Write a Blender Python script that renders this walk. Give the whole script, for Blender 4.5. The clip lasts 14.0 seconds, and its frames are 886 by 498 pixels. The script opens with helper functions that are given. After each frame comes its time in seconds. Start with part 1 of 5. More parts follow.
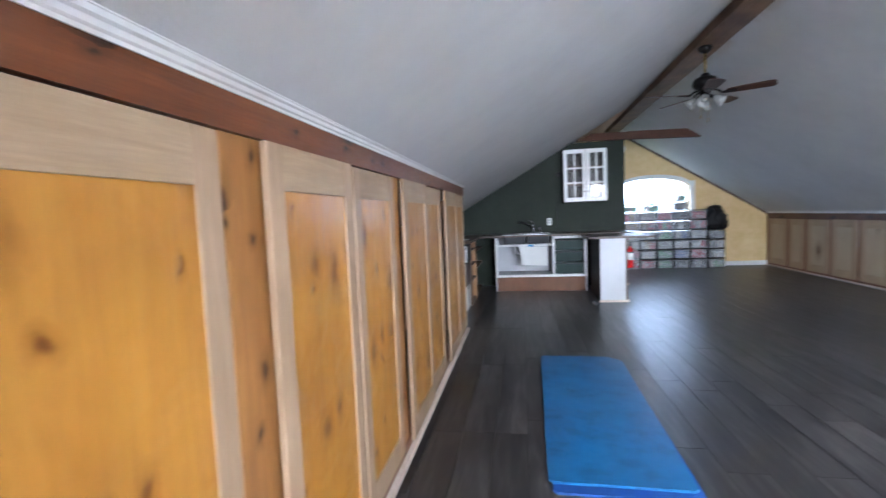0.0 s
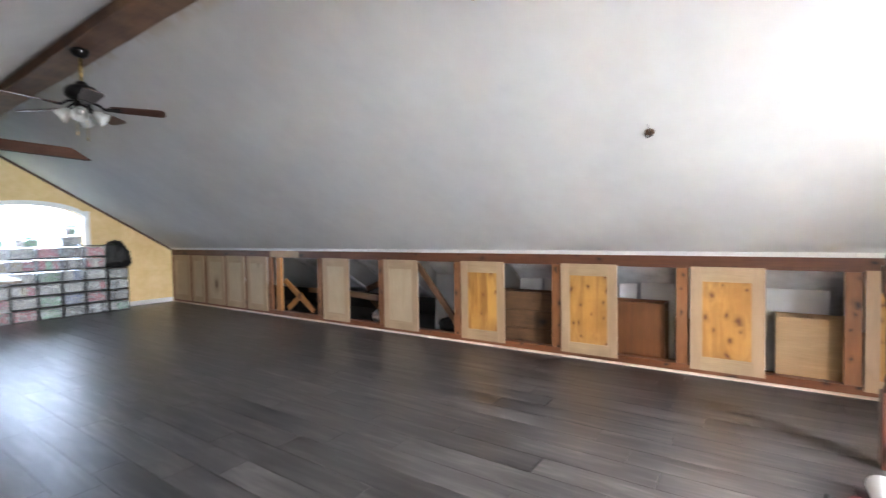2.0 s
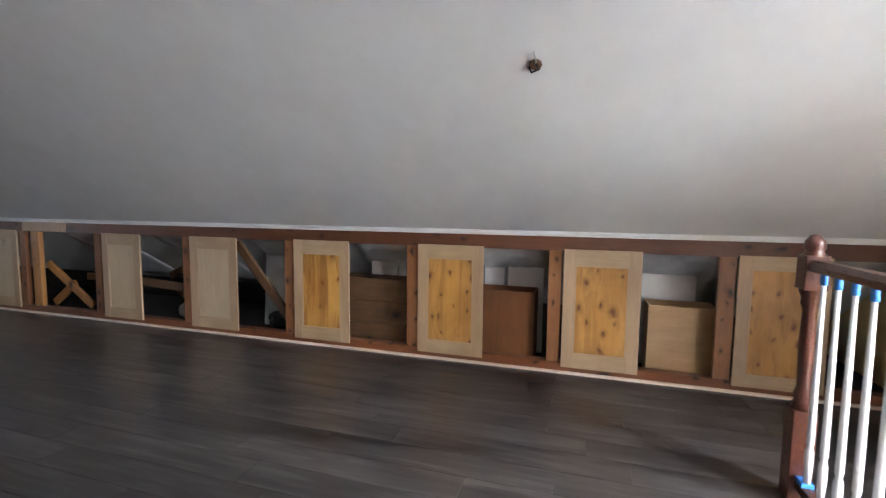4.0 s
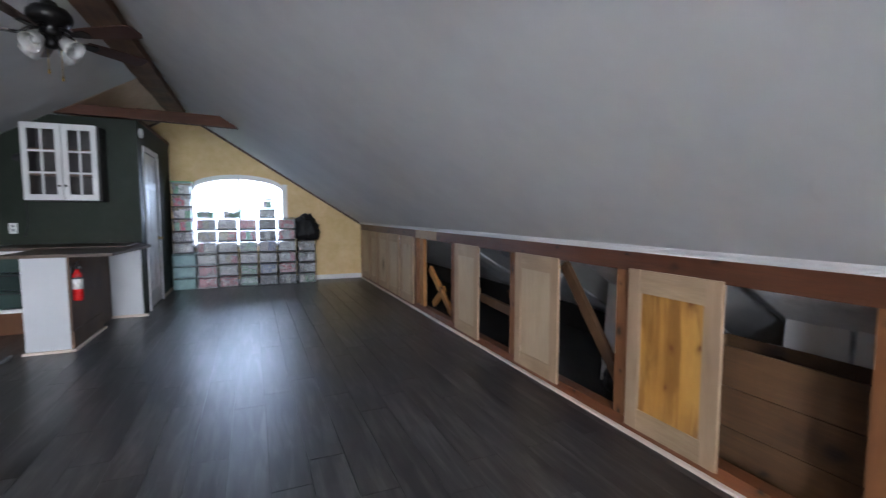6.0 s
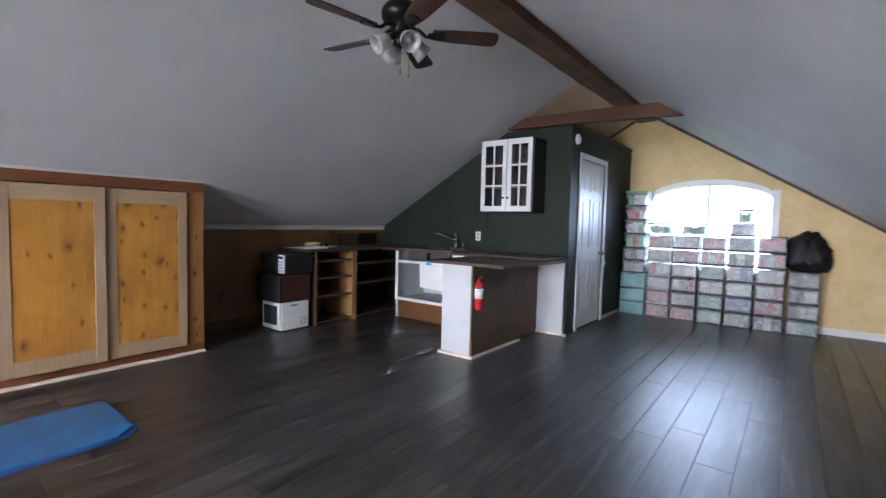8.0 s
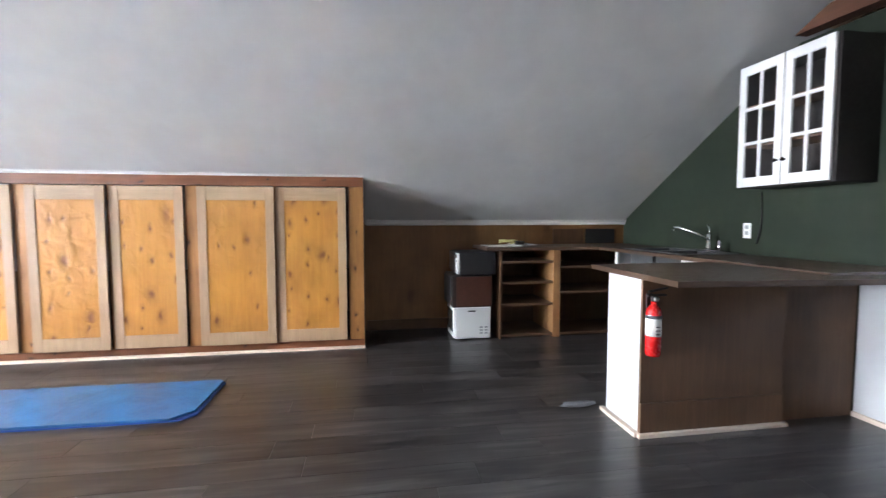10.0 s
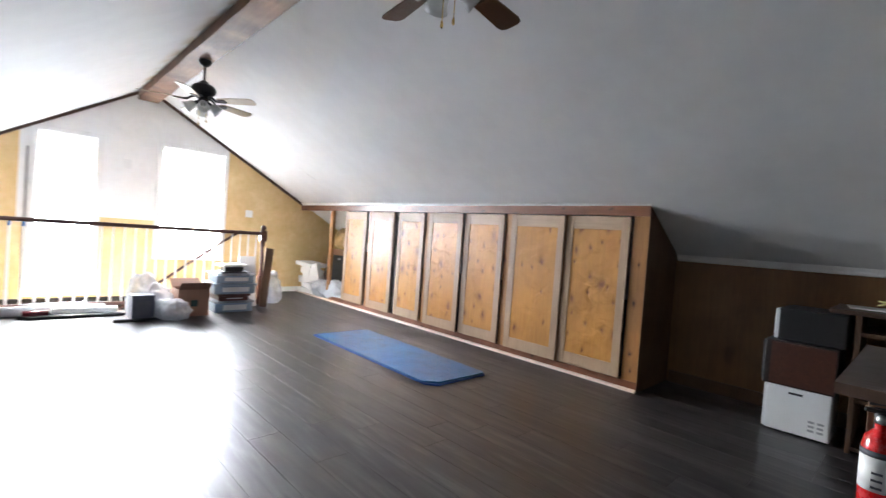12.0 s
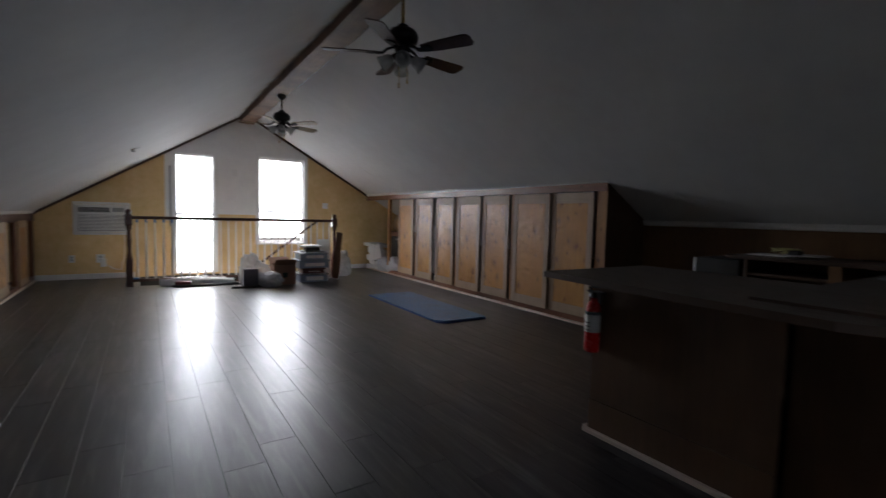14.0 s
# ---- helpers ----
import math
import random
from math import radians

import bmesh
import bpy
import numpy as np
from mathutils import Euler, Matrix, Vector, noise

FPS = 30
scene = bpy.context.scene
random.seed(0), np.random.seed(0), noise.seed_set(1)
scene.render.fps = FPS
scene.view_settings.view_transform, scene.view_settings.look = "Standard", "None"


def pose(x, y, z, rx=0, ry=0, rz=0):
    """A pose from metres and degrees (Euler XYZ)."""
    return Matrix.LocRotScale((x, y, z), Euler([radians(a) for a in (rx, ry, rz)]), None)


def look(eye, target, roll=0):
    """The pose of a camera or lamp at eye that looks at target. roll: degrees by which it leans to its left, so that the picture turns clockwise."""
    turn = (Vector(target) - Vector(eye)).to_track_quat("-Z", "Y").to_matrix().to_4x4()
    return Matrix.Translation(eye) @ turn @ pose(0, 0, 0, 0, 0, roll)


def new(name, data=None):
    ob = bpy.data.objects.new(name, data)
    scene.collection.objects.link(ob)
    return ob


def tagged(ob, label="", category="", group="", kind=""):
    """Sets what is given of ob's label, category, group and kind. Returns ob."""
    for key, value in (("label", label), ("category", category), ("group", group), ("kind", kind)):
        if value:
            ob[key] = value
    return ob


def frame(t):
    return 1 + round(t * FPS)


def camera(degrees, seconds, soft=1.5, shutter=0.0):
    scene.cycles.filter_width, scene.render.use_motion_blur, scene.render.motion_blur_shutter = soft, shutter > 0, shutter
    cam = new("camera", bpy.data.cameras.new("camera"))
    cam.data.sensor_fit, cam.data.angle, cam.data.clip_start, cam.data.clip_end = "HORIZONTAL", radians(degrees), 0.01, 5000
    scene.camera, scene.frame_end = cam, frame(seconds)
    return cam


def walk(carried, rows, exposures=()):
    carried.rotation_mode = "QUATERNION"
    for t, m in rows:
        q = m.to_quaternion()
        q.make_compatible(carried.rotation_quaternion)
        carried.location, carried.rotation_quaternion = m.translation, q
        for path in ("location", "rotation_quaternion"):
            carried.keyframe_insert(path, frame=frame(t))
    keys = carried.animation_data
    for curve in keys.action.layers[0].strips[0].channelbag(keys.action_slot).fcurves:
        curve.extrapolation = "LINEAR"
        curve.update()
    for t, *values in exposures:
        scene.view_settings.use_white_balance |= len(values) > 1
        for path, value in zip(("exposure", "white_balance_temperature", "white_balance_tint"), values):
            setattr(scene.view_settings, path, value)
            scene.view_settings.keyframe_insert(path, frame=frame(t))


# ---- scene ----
cam = camera(88.5, 14.0, soft=1.3, shutter=0.25)
PATH = [
    (0, (0.532, 0.515, 1.305), (0.186, 2.48, 1.158), -2.4),
    (0.5, (0.52, 0.67, 1.325), (0.873, 2.635, 1.21), -1.3),
    (1, (0.53, 0.74, 1.345), (1.403, 2.536, 1.219), -1.8),
    (1.5, (0.69, 0.91, 1.337), (2.013, 2.408, 1.246), -1.7),
    (2, (0.91, 1.01, 1.321), (2.562, 2.134, 1.25), -1.0),
    (2.2, (0.995, 1.046, 1.325), (2.75, 2.002, 1.236), -0.7),
    (4.3, (2.183, 1.39, 1.277), (4.083, 1.989, 1.098), 0.6),
    (4.5, (2.367, 1.449, 1.274), (4.234, 2.153, 1.137), 0.8),
    (5, (2.838, 1.547, 1.263), (4.508, 2.636, 1.102), -0.2),
    (5.5, (3.213, 1.7, 1.268), (4.491, 3.231, 1.119), 0.1),
    (6, (3.526, 1.912, 1.297), (4.298, 3.751, 1.139), -0.0),
    (6.5, (3.867, 2.245, 1.28), (4.015, 4.235, 1.154), 0.5),
    (7, (4.112, 2.604, 1.255), (3.627, 4.542, 1.156), 0.7),
    (7.5, (4.216, 3.077, 1.263), (3.351, 4.878, 1.165), 0.7),
    (8, (4.323, 3.569, 1.294), (3.104, 5.15, 1.176), 1.4),
    (8.2, (4.338, 3.758, 1.291), (3.012, 5.251, 1.189), 0.8),
    (10.3, (4.172, 5.953, 1.191), (2.177, 5.923, 1.064), 0.6),
    (10.5, (4.147, 6.142, 1.183), (2.171, 5.86, 1.06), 1.2),
    (11, (3.997, 6.524, 1.175), (2.121, 5.837, 1.076), 2.3),
    (11.5, (3.835, 6.864, 1.187), (2.105, 5.863, 1.137), 3.2),
    (12, (3.804, 7.197, 1.203), (2.424, 5.75, 1.153), 4.3),
    (12.5, (3.894, 7.581, 1.208), (2.831, 5.889, 1.143), 4.2),
    (13, (3.981, 7.93, 1.2), (3.174, 6.1, 1.189), 3.2),
    (13.5, (4.029, 8.373, 1.197), (3.243, 6.534, 1.16), 3.5),
    (14, (4.029, 8.757, 1.184), (2.94, 7.085, 1.045), 1.5),
]
EXPOSURES = [(0, 1.59, 5950, 15), (0.5, 1.83, 6350, 13), (1.5, 2.05, 6650, 14), (2.2, 2.03, 6750, 15), (4.5, 1.09, 6700, 15), (5, 1.05, 6600, 15), (6, 1.14, 6300, 16), (7, 1.38, 6300, 16), (7.5, 1.58, 6300, 16), (8.2, 1.94, 6400, 18), (10.5, 2.82, 6550, 14), (11, 2.82, 6600, 14), (11.5, 2.55, 6550, 14), (12, 2.05, 6500, 14), (12.5, 1.25, 6550, 15), (13, 0.35, 6700, 16), (13.5, -0.1, 6650, 16), (14, -0.4, 6650, 16)]
walk(cam, [(t, look(eye, target, roll)) for t, eye, target, roll in PATH], EXPOSURES)

# ---- world and window light ----
world = bpy.data.worlds.new("overcast_sky")
scene.world = world
world.use_nodes = True
wn = world.node_tree
sky = wn.nodes.new("ShaderNodeTexSky")
sky.sky_type, sky.sun_disc = "NISHITA", False
sky.sun_elevation, sky.sun_rotation = radians(42), radians(180)
sky.dust_density = 4.0
wn.links.new(sky.outputs["Color"], wn.nodes["Background"].inputs["Color"])
wn.nodes["Background"].inputs["Strength"].default_value = 0.12

sun_data = bpy.data.lights.new("sun", "SUN")
sun_data.energy, sun_data.angle, sun_data.color = 3.0, radians(14), (1.0, 0.96, 0.9)
sun = new("sun", sun_data)
sun.matrix_world = look((0, -24, 22), (0, 0, 0))


def window_light(name, x, y, z, w, h, watts, turn, colour, tip=20, spread=165):
    """Sky light just outside an opening, tipped to shine inwards and down."""
    data = bpy.data.lights.new(name, "AREA")
    data.shape, data.size, data.size_y, data.energy, data.color = "RECTANGLE", w, h, watts, colour
    lamp = new(name, data)
    lamp.matrix_world = pose(x, y, z, 90 - tip, 0, turn)
    data.spread = radians(spread)


SOUTH, NORTH, KITCHEN = -0.80, 11.0, 8.64
window_light("daylight_glass_door", 3.28, SOUTH - 1.45, 1.1, 1.5, 3.5, 240, 0, (0.82, 0.91, 1.0), 38, 122)
window_light("daylight_south_window", 1.50, SOUTH - 1.45, 1.6, 2.1, 2.6, 260, 0, (0.84, 0.92, 1.0), 38, 122)
window_light("daylight_arched_window", 3.32, NORTH + 0.75, 1.36, 2.1, 1.9, 47, 180, (0.56, 0.74, 1.0), 37, 103)


# ---- materials ----
def nodes_of(name):
    m = bpy.data.materials.new(name)
    m.use_nodes = True
    return m, m.node_tree, m.node_tree.nodes["Principled BSDF"]


def coords(nt, scale=(1, 1, 1), shift=True):
    """Object coordinates, moved by a random amount for each object, then scaled."""
    tc = nt.nodes.new("ShaderNodeTexCoord")
    mp = nt.nodes.new("ShaderNodeMapping")
    mp.inputs["Scale"].default_value = scale
    if shift:
        oi = nt.nodes.new("ShaderNodeObjectInfo")
        mul = nt.nodes.new("ShaderNodeVectorMath")
        mul.operation = "SCALE"
        mul.inputs[0].default_value = (31.0, 17.0, 23.0)
        nt.links.new(oi.outputs["Random"], mul.inputs["Scale"])
        add = nt.nodes.new("ShaderNodeVectorMath")
        nt.links.new(tc.outputs["Object"], add.inputs[0])
        nt.links.new(mul.outputs["Vector"], add.inputs[1])
        nt.links.new(add.outputs["Vector"], mp.inputs["Vector"])
    else:
        nt.links.new(tc.outputs["Object"], mp.inputs["Vector"])
    return mp.outputs["Vector"]


def noise_tex(nt, vec, scale, detail=4, rough=0.55, distort=0.0):
    n = nt.nodes.new("ShaderNodeTexNoise")
    n.inputs["Scale"].default_value, n.inputs["Detail"].default_value = scale, detail
    n.inputs["Roughness"].default_value, n.inputs["Distortion"].default_value = rough, distort
    nt.links.new(vec, n.inputs["Vector"])
    return n.outputs["Fac"]


def ramp(nt, fac, stops):
    r = nt.nodes.new("ShaderNodeValToRGB")
    r.color_ramp.elements[0].position, r.color_ramp.elements[1].position = stops[0][0], stops[-1][0]
    for pos, col in stops[1:-1]:
        r.color_ramp.elements.new(pos)
    for e, (pos, col) in zip(r.color_ramp.elements, stops):
        e.position = pos
        e.color = (*col, 1) if len(col) == 3 else col
    nt.links.new(fac, r.inputs["Fac"])
    return r.outputs["Color"]


def mix(nt, fac, a, b, mode="MIX"):
    m = nt.nodes.new("ShaderNodeMix")
    m.data_type, m.blend_type = "RGBA", mode
    for sock, v in ((m.inputs[0], fac), (m.inputs[6], a), (m.inputs[7], b)):
        if hasattr(v, "links"):
            nt.links.new(v, sock)
        elif isinstance(v, tuple):
            sock.default_value = (*v, 1)
        else:
            sock.default_value = v
    return m.outputs[2]


def bump(nt, bsdf, height, strength, dist=0.01):
    b = nt.nodes.new("ShaderNodeBump")
    b.inputs["Strength"].default_value, b.inputs["Distance"].default_value = strength, dist
    nt.links.new(height, b.inputs["Height"])
    nt.links.new(b.outputs["Normal"], bsdf.inputs["Normal"])


def plain(name, col, rough=0.55, metal=0.0, vary=0.18, scale=3.0, fine=60.0, bumps=0.15, coat=0.0):
    """Paint, plastic, metal: two scales of variation in tone, and a fine relief."""
    m, nt, b = nodes_of(name)
    v = coords(nt)
    big, small = noise_tex(nt, v, scale, 5), noise_tex(nt, v, fine, 3)
    dark = tuple(c * (1 - vary) for c in col)
    light = tuple(min(1, c * (1 + vary * 0.5)) for c in col)
    c1 = ramp(nt, big, [(0.3, dark), (0.5, col), (0.72, light)])
    c2 = mix(nt, min(0.12, vary * 0.6), c1, ramp(nt, small, [(0.35, tuple(c * 0.6 for c in col)), (0.65, light)]))
    nt.links.new(c2, b.inputs["Base Color"])
    r = ramp(nt, small, [(0.3, (max(0, rough - 0.08),) * 3), (0.7, (min(1, rough + 0.08),) * 3)])
    nt.links.new(r, b.inputs["Roughness"])
    b.inputs["Metallic"].default_value = metal
    b.inputs["Coat Weight"].default_value = coat
    if bumps:
        bump(nt, b, small, bumps, 0.003)
    return m


def wood(name, light, dark, rough=0.55, axis="z", knots=0.0, knot_col=(0.09, 0.035, 0.012), knot_scale=5.0, stain=0.25, grain=1.0, coat=0.0, relief=0.0, streak=0.0):
    """Timber: grain stretched along an axis, broad stain clouds, and scattered knots."""
    m, nt, b = nodes_of(name)
    k = {"x": (1.1, 14, 14), "y": (14, 1.1, 14), "z": (14, 14, 1.1)}[axis]
    v = coords(nt, k)
    v1 = coords(nt, (1, 1, 1))
    g = noise_tex(nt, v, 2.2 * grain, 6, 0.62, 0.6)
    fine = noise_tex(nt, v, 11.0 * grain, 3)
    cloud = noise_tex(nt, v1, 2.6, 4, 0.5, 0.4)
    c = ramp(nt, g, [(0.28, dark), (0.52, tuple((p + q) / 2 for p, q in zip(light, dark))), (0.7, light)])
    c = mix(nt, 0.25, c, ramp(nt, fine, [(0.3, tuple(x * 0.7 for x in dark)), (0.7, light)]))
    c = mix(nt, stain, c, ramp(nt, cloud, [(0.3, tuple(x * 0.55 for x in dark)), (0.65, light)]))
    if streak:
        s1 = noise_tex(nt, coords(nt, (5.5, 5.5, 0.9)), 1.5, 5, 0.6, 1.0)
        c = mix(nt, ramp(nt, s1, [(0.5, (0, 0, 0)), (0.62, (streak,) * 3)]), c, knot_col)
    if knots:
        # knots are laid out over the face, drawn out along the grain
        cut = nt.nodes.new("ShaderNodeSeparateXYZ")
        nt.links.new(v1, cut.inputs[0])
        lay = nt.nodes.new("ShaderNodeCombineXYZ")
        nt.links.new(nt_scale(nt, cut.outputs["Y"], 0.55 if axis == "y" else 1.0), lay.inputs["X"])
        nt.links.new(nt_scale(nt, cut.outputs["Z"], 0.6 if axis == "z" else 1.0), lay.inputs["Y"])
        warp = nt.nodes.new("ShaderNodeVectorMath")
        n3 = nt.nodes.new("ShaderNodeTexNoise")
        n3.inputs["Scale"].default_value = 9.0
        n3.inputs["Detail"].default_value = 5.0
        nt.links.new(v1, n3.inputs["Vector"])
        sc = nt.nodes.new("ShaderNodeVectorMath")
        sc.operation = "SCALE"
        sc.inputs["Scale"].default_value = 0.07
        nt.links.new(n3.outputs["Color"], sc.inputs[0])
        nt.links.new(lay.outputs[0] if axis in "yz" else v1, warp.inputs[0])
        nt.links.new(sc.outputs["Vector"], warp.inputs[1])
        vo = nt.nodes.new("ShaderNodeTexVoronoi")
        vo.voronoi_dimensions = "2D" if axis in "yz" else "3D"
        vo.inputs["Scale"].default_value = knot_scale
        nt.links.new(warp.outputs["Vector"], vo.inputs["Vector"])
        sep0 = nt.nodes.new("ShaderNodeSeparateColor")
        nt.links.new(vo.outputs["Color"], sep0.inputs["Color"])
        size = nt.nodes.new("ShaderNodeMath")
        size.operation = "MULTIPLY_ADD"
        size.inputs[1].default_value, size.inputs[2].default_value = 2.2, 0.7
        nt.links.new(sep0.outputs["Green"], size.inputs[0])
        far = nt.nodes.new("ShaderNodeMath")
        far.operation = "MULTIPLY"
        nt.links.new(vo.outputs["Distance"], far.inputs[0])
        nt.links.new(size.outputs[0], far.inputs[1])
        near = ramp(nt, far.outputs[0], [(0.05, (1, 1, 1)), (0.11, (0.75, 0.75, 0.75)), (0.2, (0.3, 0.3, 0.3)), (0.4, (0, 0, 0))])
        sep = nt.nodes.new("ShaderNodeSeparateColor")
        nt.links.new(vo.outputs["Color"], sep.inputs["Color"])
        pick = ramp(nt, sep.outputs["Red"], [(1 - knots - 0.02, (0, 0, 0)), (1 - knots + 0.02, (1, 1, 1))])
        f = mix(nt, 1.0, near, pick, "MULTIPLY")
        c = mix(nt, f, c, knot_col)
        if relief:
            wave = noise_tex(nt, v1, 7.0, 2, 0.4, 0.6)
            dimple = mix(nt, 1.0, ramp(nt, far.outputs[0], [(0.0, (0, 0, 0)), (0.4, (1, 1, 1))]), pick, "MULTIPLY")
            fine = mix(nt, 0.2, mix(nt, 0.04, wave, fine), dimple)
    nt.links.new(c, b.inputs["Base Color"])
    rr = ramp(nt, fine, [(0.3, (rough - 0.07,) * 3), (0.7, (rough + 0.08,) * 3)])
    nt.links.new(rr, b.inputs["Roughness"])
    b.inputs["Coat Weight"].default_value = coat
    b.inputs["Coat Roughness"].default_value = 0.25
    bump(nt, b, fine, relief or 0.22, 0.035 if relief else 0.004)
    return m


def glass(name, col=(1, 1, 1), rough=0.02):
    m, nt, b = nodes_of(name)
    b.inputs["Base Color"].default_value = (*col, 1)
    b.inputs["Transmission Weight"].default_value, b.inputs["Roughness"].default_value = 1.0, rough
    b.inputs["IOR"].default_value = 1.45
    return m


def frosted(name, col, clear=0.45):
    """Thin cloudy plastic: part see-through, part milky."""
    m, nt, b = nodes_of(name)
    n = noise_tex(nt, coords(nt), 14, 4)
    nt.links.new(ramp(nt, n, [(0.3, tuple(c * 0.75 for c in col)), (0.7, col)]), b.inputs["Base Color"])
    b.inputs["Roughness"].default_value = 0.3
    b.inputs["Alpha"].default_value = 1 - clear
    return m


def nt_scale(nt, value, k):
    m = nt.nodes.new("ShaderNodeMath")
    m.operation = "MULTIPLY"
    m.inputs[1].default_value = k
    nt.links.new(value, m.inputs[0])
    return m.outputs[0]


def ceiling_paint(name):
    m, nt, b = nodes_of(name)
    v = coords(nt, shift=False)
    big, mid, small = noise_tex(nt, v, 0.9, 5, 0.6), noise_tex(nt, v, 6, 5), noise_tex(nt, v, 90, 2)
    c = ramp(nt, big, [(0.3, (0.6, 0.6, 0.595)), (0.6, (0.67, 0.67, 0.665))])
    c = mix(nt, 0.15, c, ramp(nt, mid, [(0.3, (0.5, 0.5, 0.5)), (0.7, (0.7, 0.7, 0.69))]))
    sp = noise_tex(nt, v, 3.1, 2, 0.4, 1.2)
    c = mix(nt, ramp(nt, sp, [(0.76, (0, 0, 0)), (0.84, (0.35, 0.35, 0.35))]), c, (0.42, 0.40, 0.38))
    # tan water stains beside the ridge beam
    tc = nt.nodes.new("ShaderNodeSeparateXYZ")
    nt.links.new(v, tc.inputs[0])
    band = ramp(nt, nt_scale(nt, tc.outputs["X"], 0.2), [(0.488, (0, 0, 0)), (0.492, (1, 1, 1)), (0.515, (0.8, 0.8, 0.8)), (0.54, (0, 0, 0))])
    spots = ramp(nt, noise_tex(nt, v, 2.4, 4, 0.6), [(0.45, (0, 0, 0)), (0.57, (0.9, 0.9, 0.9))])
    c = mix(nt, mix(nt, 1.0, band, spots, "MULTIPLY"), c, (0.47, 0.36, 0.22))
    nt.links.new(c, b.inputs["Base Color"])
    b.inputs["Roughness"].default_value = 0.8
    b.inputs["Specular IOR Level"].default_value = 0.28
    bump(nt, b, small, 0.16, 0.004)
    return m


def mottled(name, a, bcol, c3, sheen=0.5):
    """Rag-rolled wall paint."""
    m, nt, b = nodes_of(name)
    b.inputs["Specular IOR Level"].default_value = sheen
    v = coords(nt, shift=False)
    n1, n2, n3 = noise_tex(nt, v, 3.0, 6, 0.65, 0.5), noise_tex(nt, v, 11.0, 5, 0.6), noise_tex(nt, v, 80, 2)
    c = ramp(nt, n1, [(0.32, a), (0.55, bcol), (0.7, c3)])
    c = mix(nt, 0.35, c, ramp(nt, n2, [(0.3, a), (0.7, c3)]))
    nt.links.new(c, b.inputs["Base Color"])
    b.inputs["Roughness"].default_value = 0.6
    bump(nt, b, n3, 0.2, 0.003)
    return m


def floor_vinyl(name):
    m, nt, b = nodes_of(name)
    v = coords(nt, (8, 0.8, 8))
    v1 = coords(nt, (1, 0.3, 1))
    g, fine, cloud = noise_tex(nt, v, 2.4, 6, 0.55, 0.5), noise_tex(nt, v, 9, 3), noise_tex(nt, v1, 4.0, 4, 0.55, 0.4)
    c = ramp(nt, g, [(0.3, (0.0085, 0.0075, 0.0073)), (0.5, (0.042, 0.0375, 0.037)), (0.74, (0.14, 0.127, 0.124))])
    c = mix(nt, 0.4, c, ramp(nt, cloud, [(0.3, (0.0075, 0.0065, 0.0063)), (0.72, (0.105, 0.095, 0.093))]))
    # dark knot marks drawn out along the boards
    marks = noise_tex(nt, coords(nt, (7, 1.0, 7)), 2.0, 3, 0.5, 0.6)
    c = mix(nt, ramp(nt, marks, [(0.58, (0, 0, 0)), (0.8, (0.8, 0.8, 0.8))]), c, (0.009, 0.0078, 0.0075))
    oi = nt.nodes.new("ShaderNodeObjectInfo")
    tone = ramp(nt, oi.outputs["Random"], [(0.0, (0.65, 0.64, 0.635)), (1.0, (1.1, 1.085, 1.07))])
    c = mix(nt, 1.0, c, tone, "MULTIPLY")
    nt.links.new(c, b.inputs["Base Color"])
    rr = ramp(nt, cloud, [(0.2, (0.31,) * 3), (0.8, (0.36,) * 3)])
    nt.links.new(rr, b.inputs["Roughness"])
    b.inputs["Specular IOR Level"].default_value = 0.55
    bump(nt, b, fine, 0.02, 0.0004)
    return m


CEIL = ceiling_paint("ceiling_paint")
PEACH = mottled("peach_paint", (0.55, 0.36, 0.22), (0.62, 0.42, 0.27), (0.68, 0.5, 0.34))
YELLOW = mottled("yellow_paint", (0.63, 0.43, 0.18), (0.72, 0.52, 0.255), (0.79, 0.6, 0.33))
GREEN = mottled("green_paint", (0.014, 0.0205, 0.013), (0.0175, 0.025, 0.016), (0.022, 0.03, 0.02), 0.22)
DRYWALL = mottled("bare_drywall", (0.76, 0.76, 0.75), (0.81, 0.81, 0.8), (0.85, 0.85, 0.84))
WHITE = plain("white_gloss_paint", (0.78, 0.78, 0.77), 0.4, vary=0.08, bumps=0.05)
WHITEBOARD = plain("white_melamine", (0.5, 0.51, 0.525), 0.42, vary=0.05, bumps=0.02)
TRIMPINK = plain("primed_moulding", (0.66, 0.55, 0.46), 0.6, vary=0.15)
PINE = wood("stained_pine", (0.24, 0.08, 0.028), (0.12, 0.037, 0.014), 0.42, "y", knots=0.5, knot_col=(0.025, 0.01, 0.006), knot_scale=8.5, coat=0.25)
PINEV = wood("stained_pine_upright", (0.29, 0.12, 0.045), (0.16, 0.056, 0.021), 0.5, "z", knots=0.55, knot_col=(0.03, 0.011, 0.006), knot_scale=10.0)
PINEGOLD = wood("golden_pine_upright", (0.48, 0.225, 0.065), (0.28, 0.11, 0.033), 0.45, "z", knots=0.55, knot_col=(0.05, 0.018, 0.008), knot_scale=7.0, coat=0.2)
HEADER_DARK = wood("red_brown_header", (0.15, 0.054, 0.024), (0.08, 0.027, 0.013), 0.45, "y", knots=0.5, knot_col=(0.02, 0.008, 0.005), knot_scale=8.0)
BEAM = wood("rough_beam_timber", (0.27, 0.145, 0.08), (0.1, 0.048, 0.027), 0.62, "y", knots=0.15, knot_scale=2.0, stain=0.5)
COLLAR = wood("collar_tie_timber", (0.115, 0.038, 0.016), (0.055, 0.018, 0.008), 0.75, "x", knots=0.15, knot_scale=2.5)
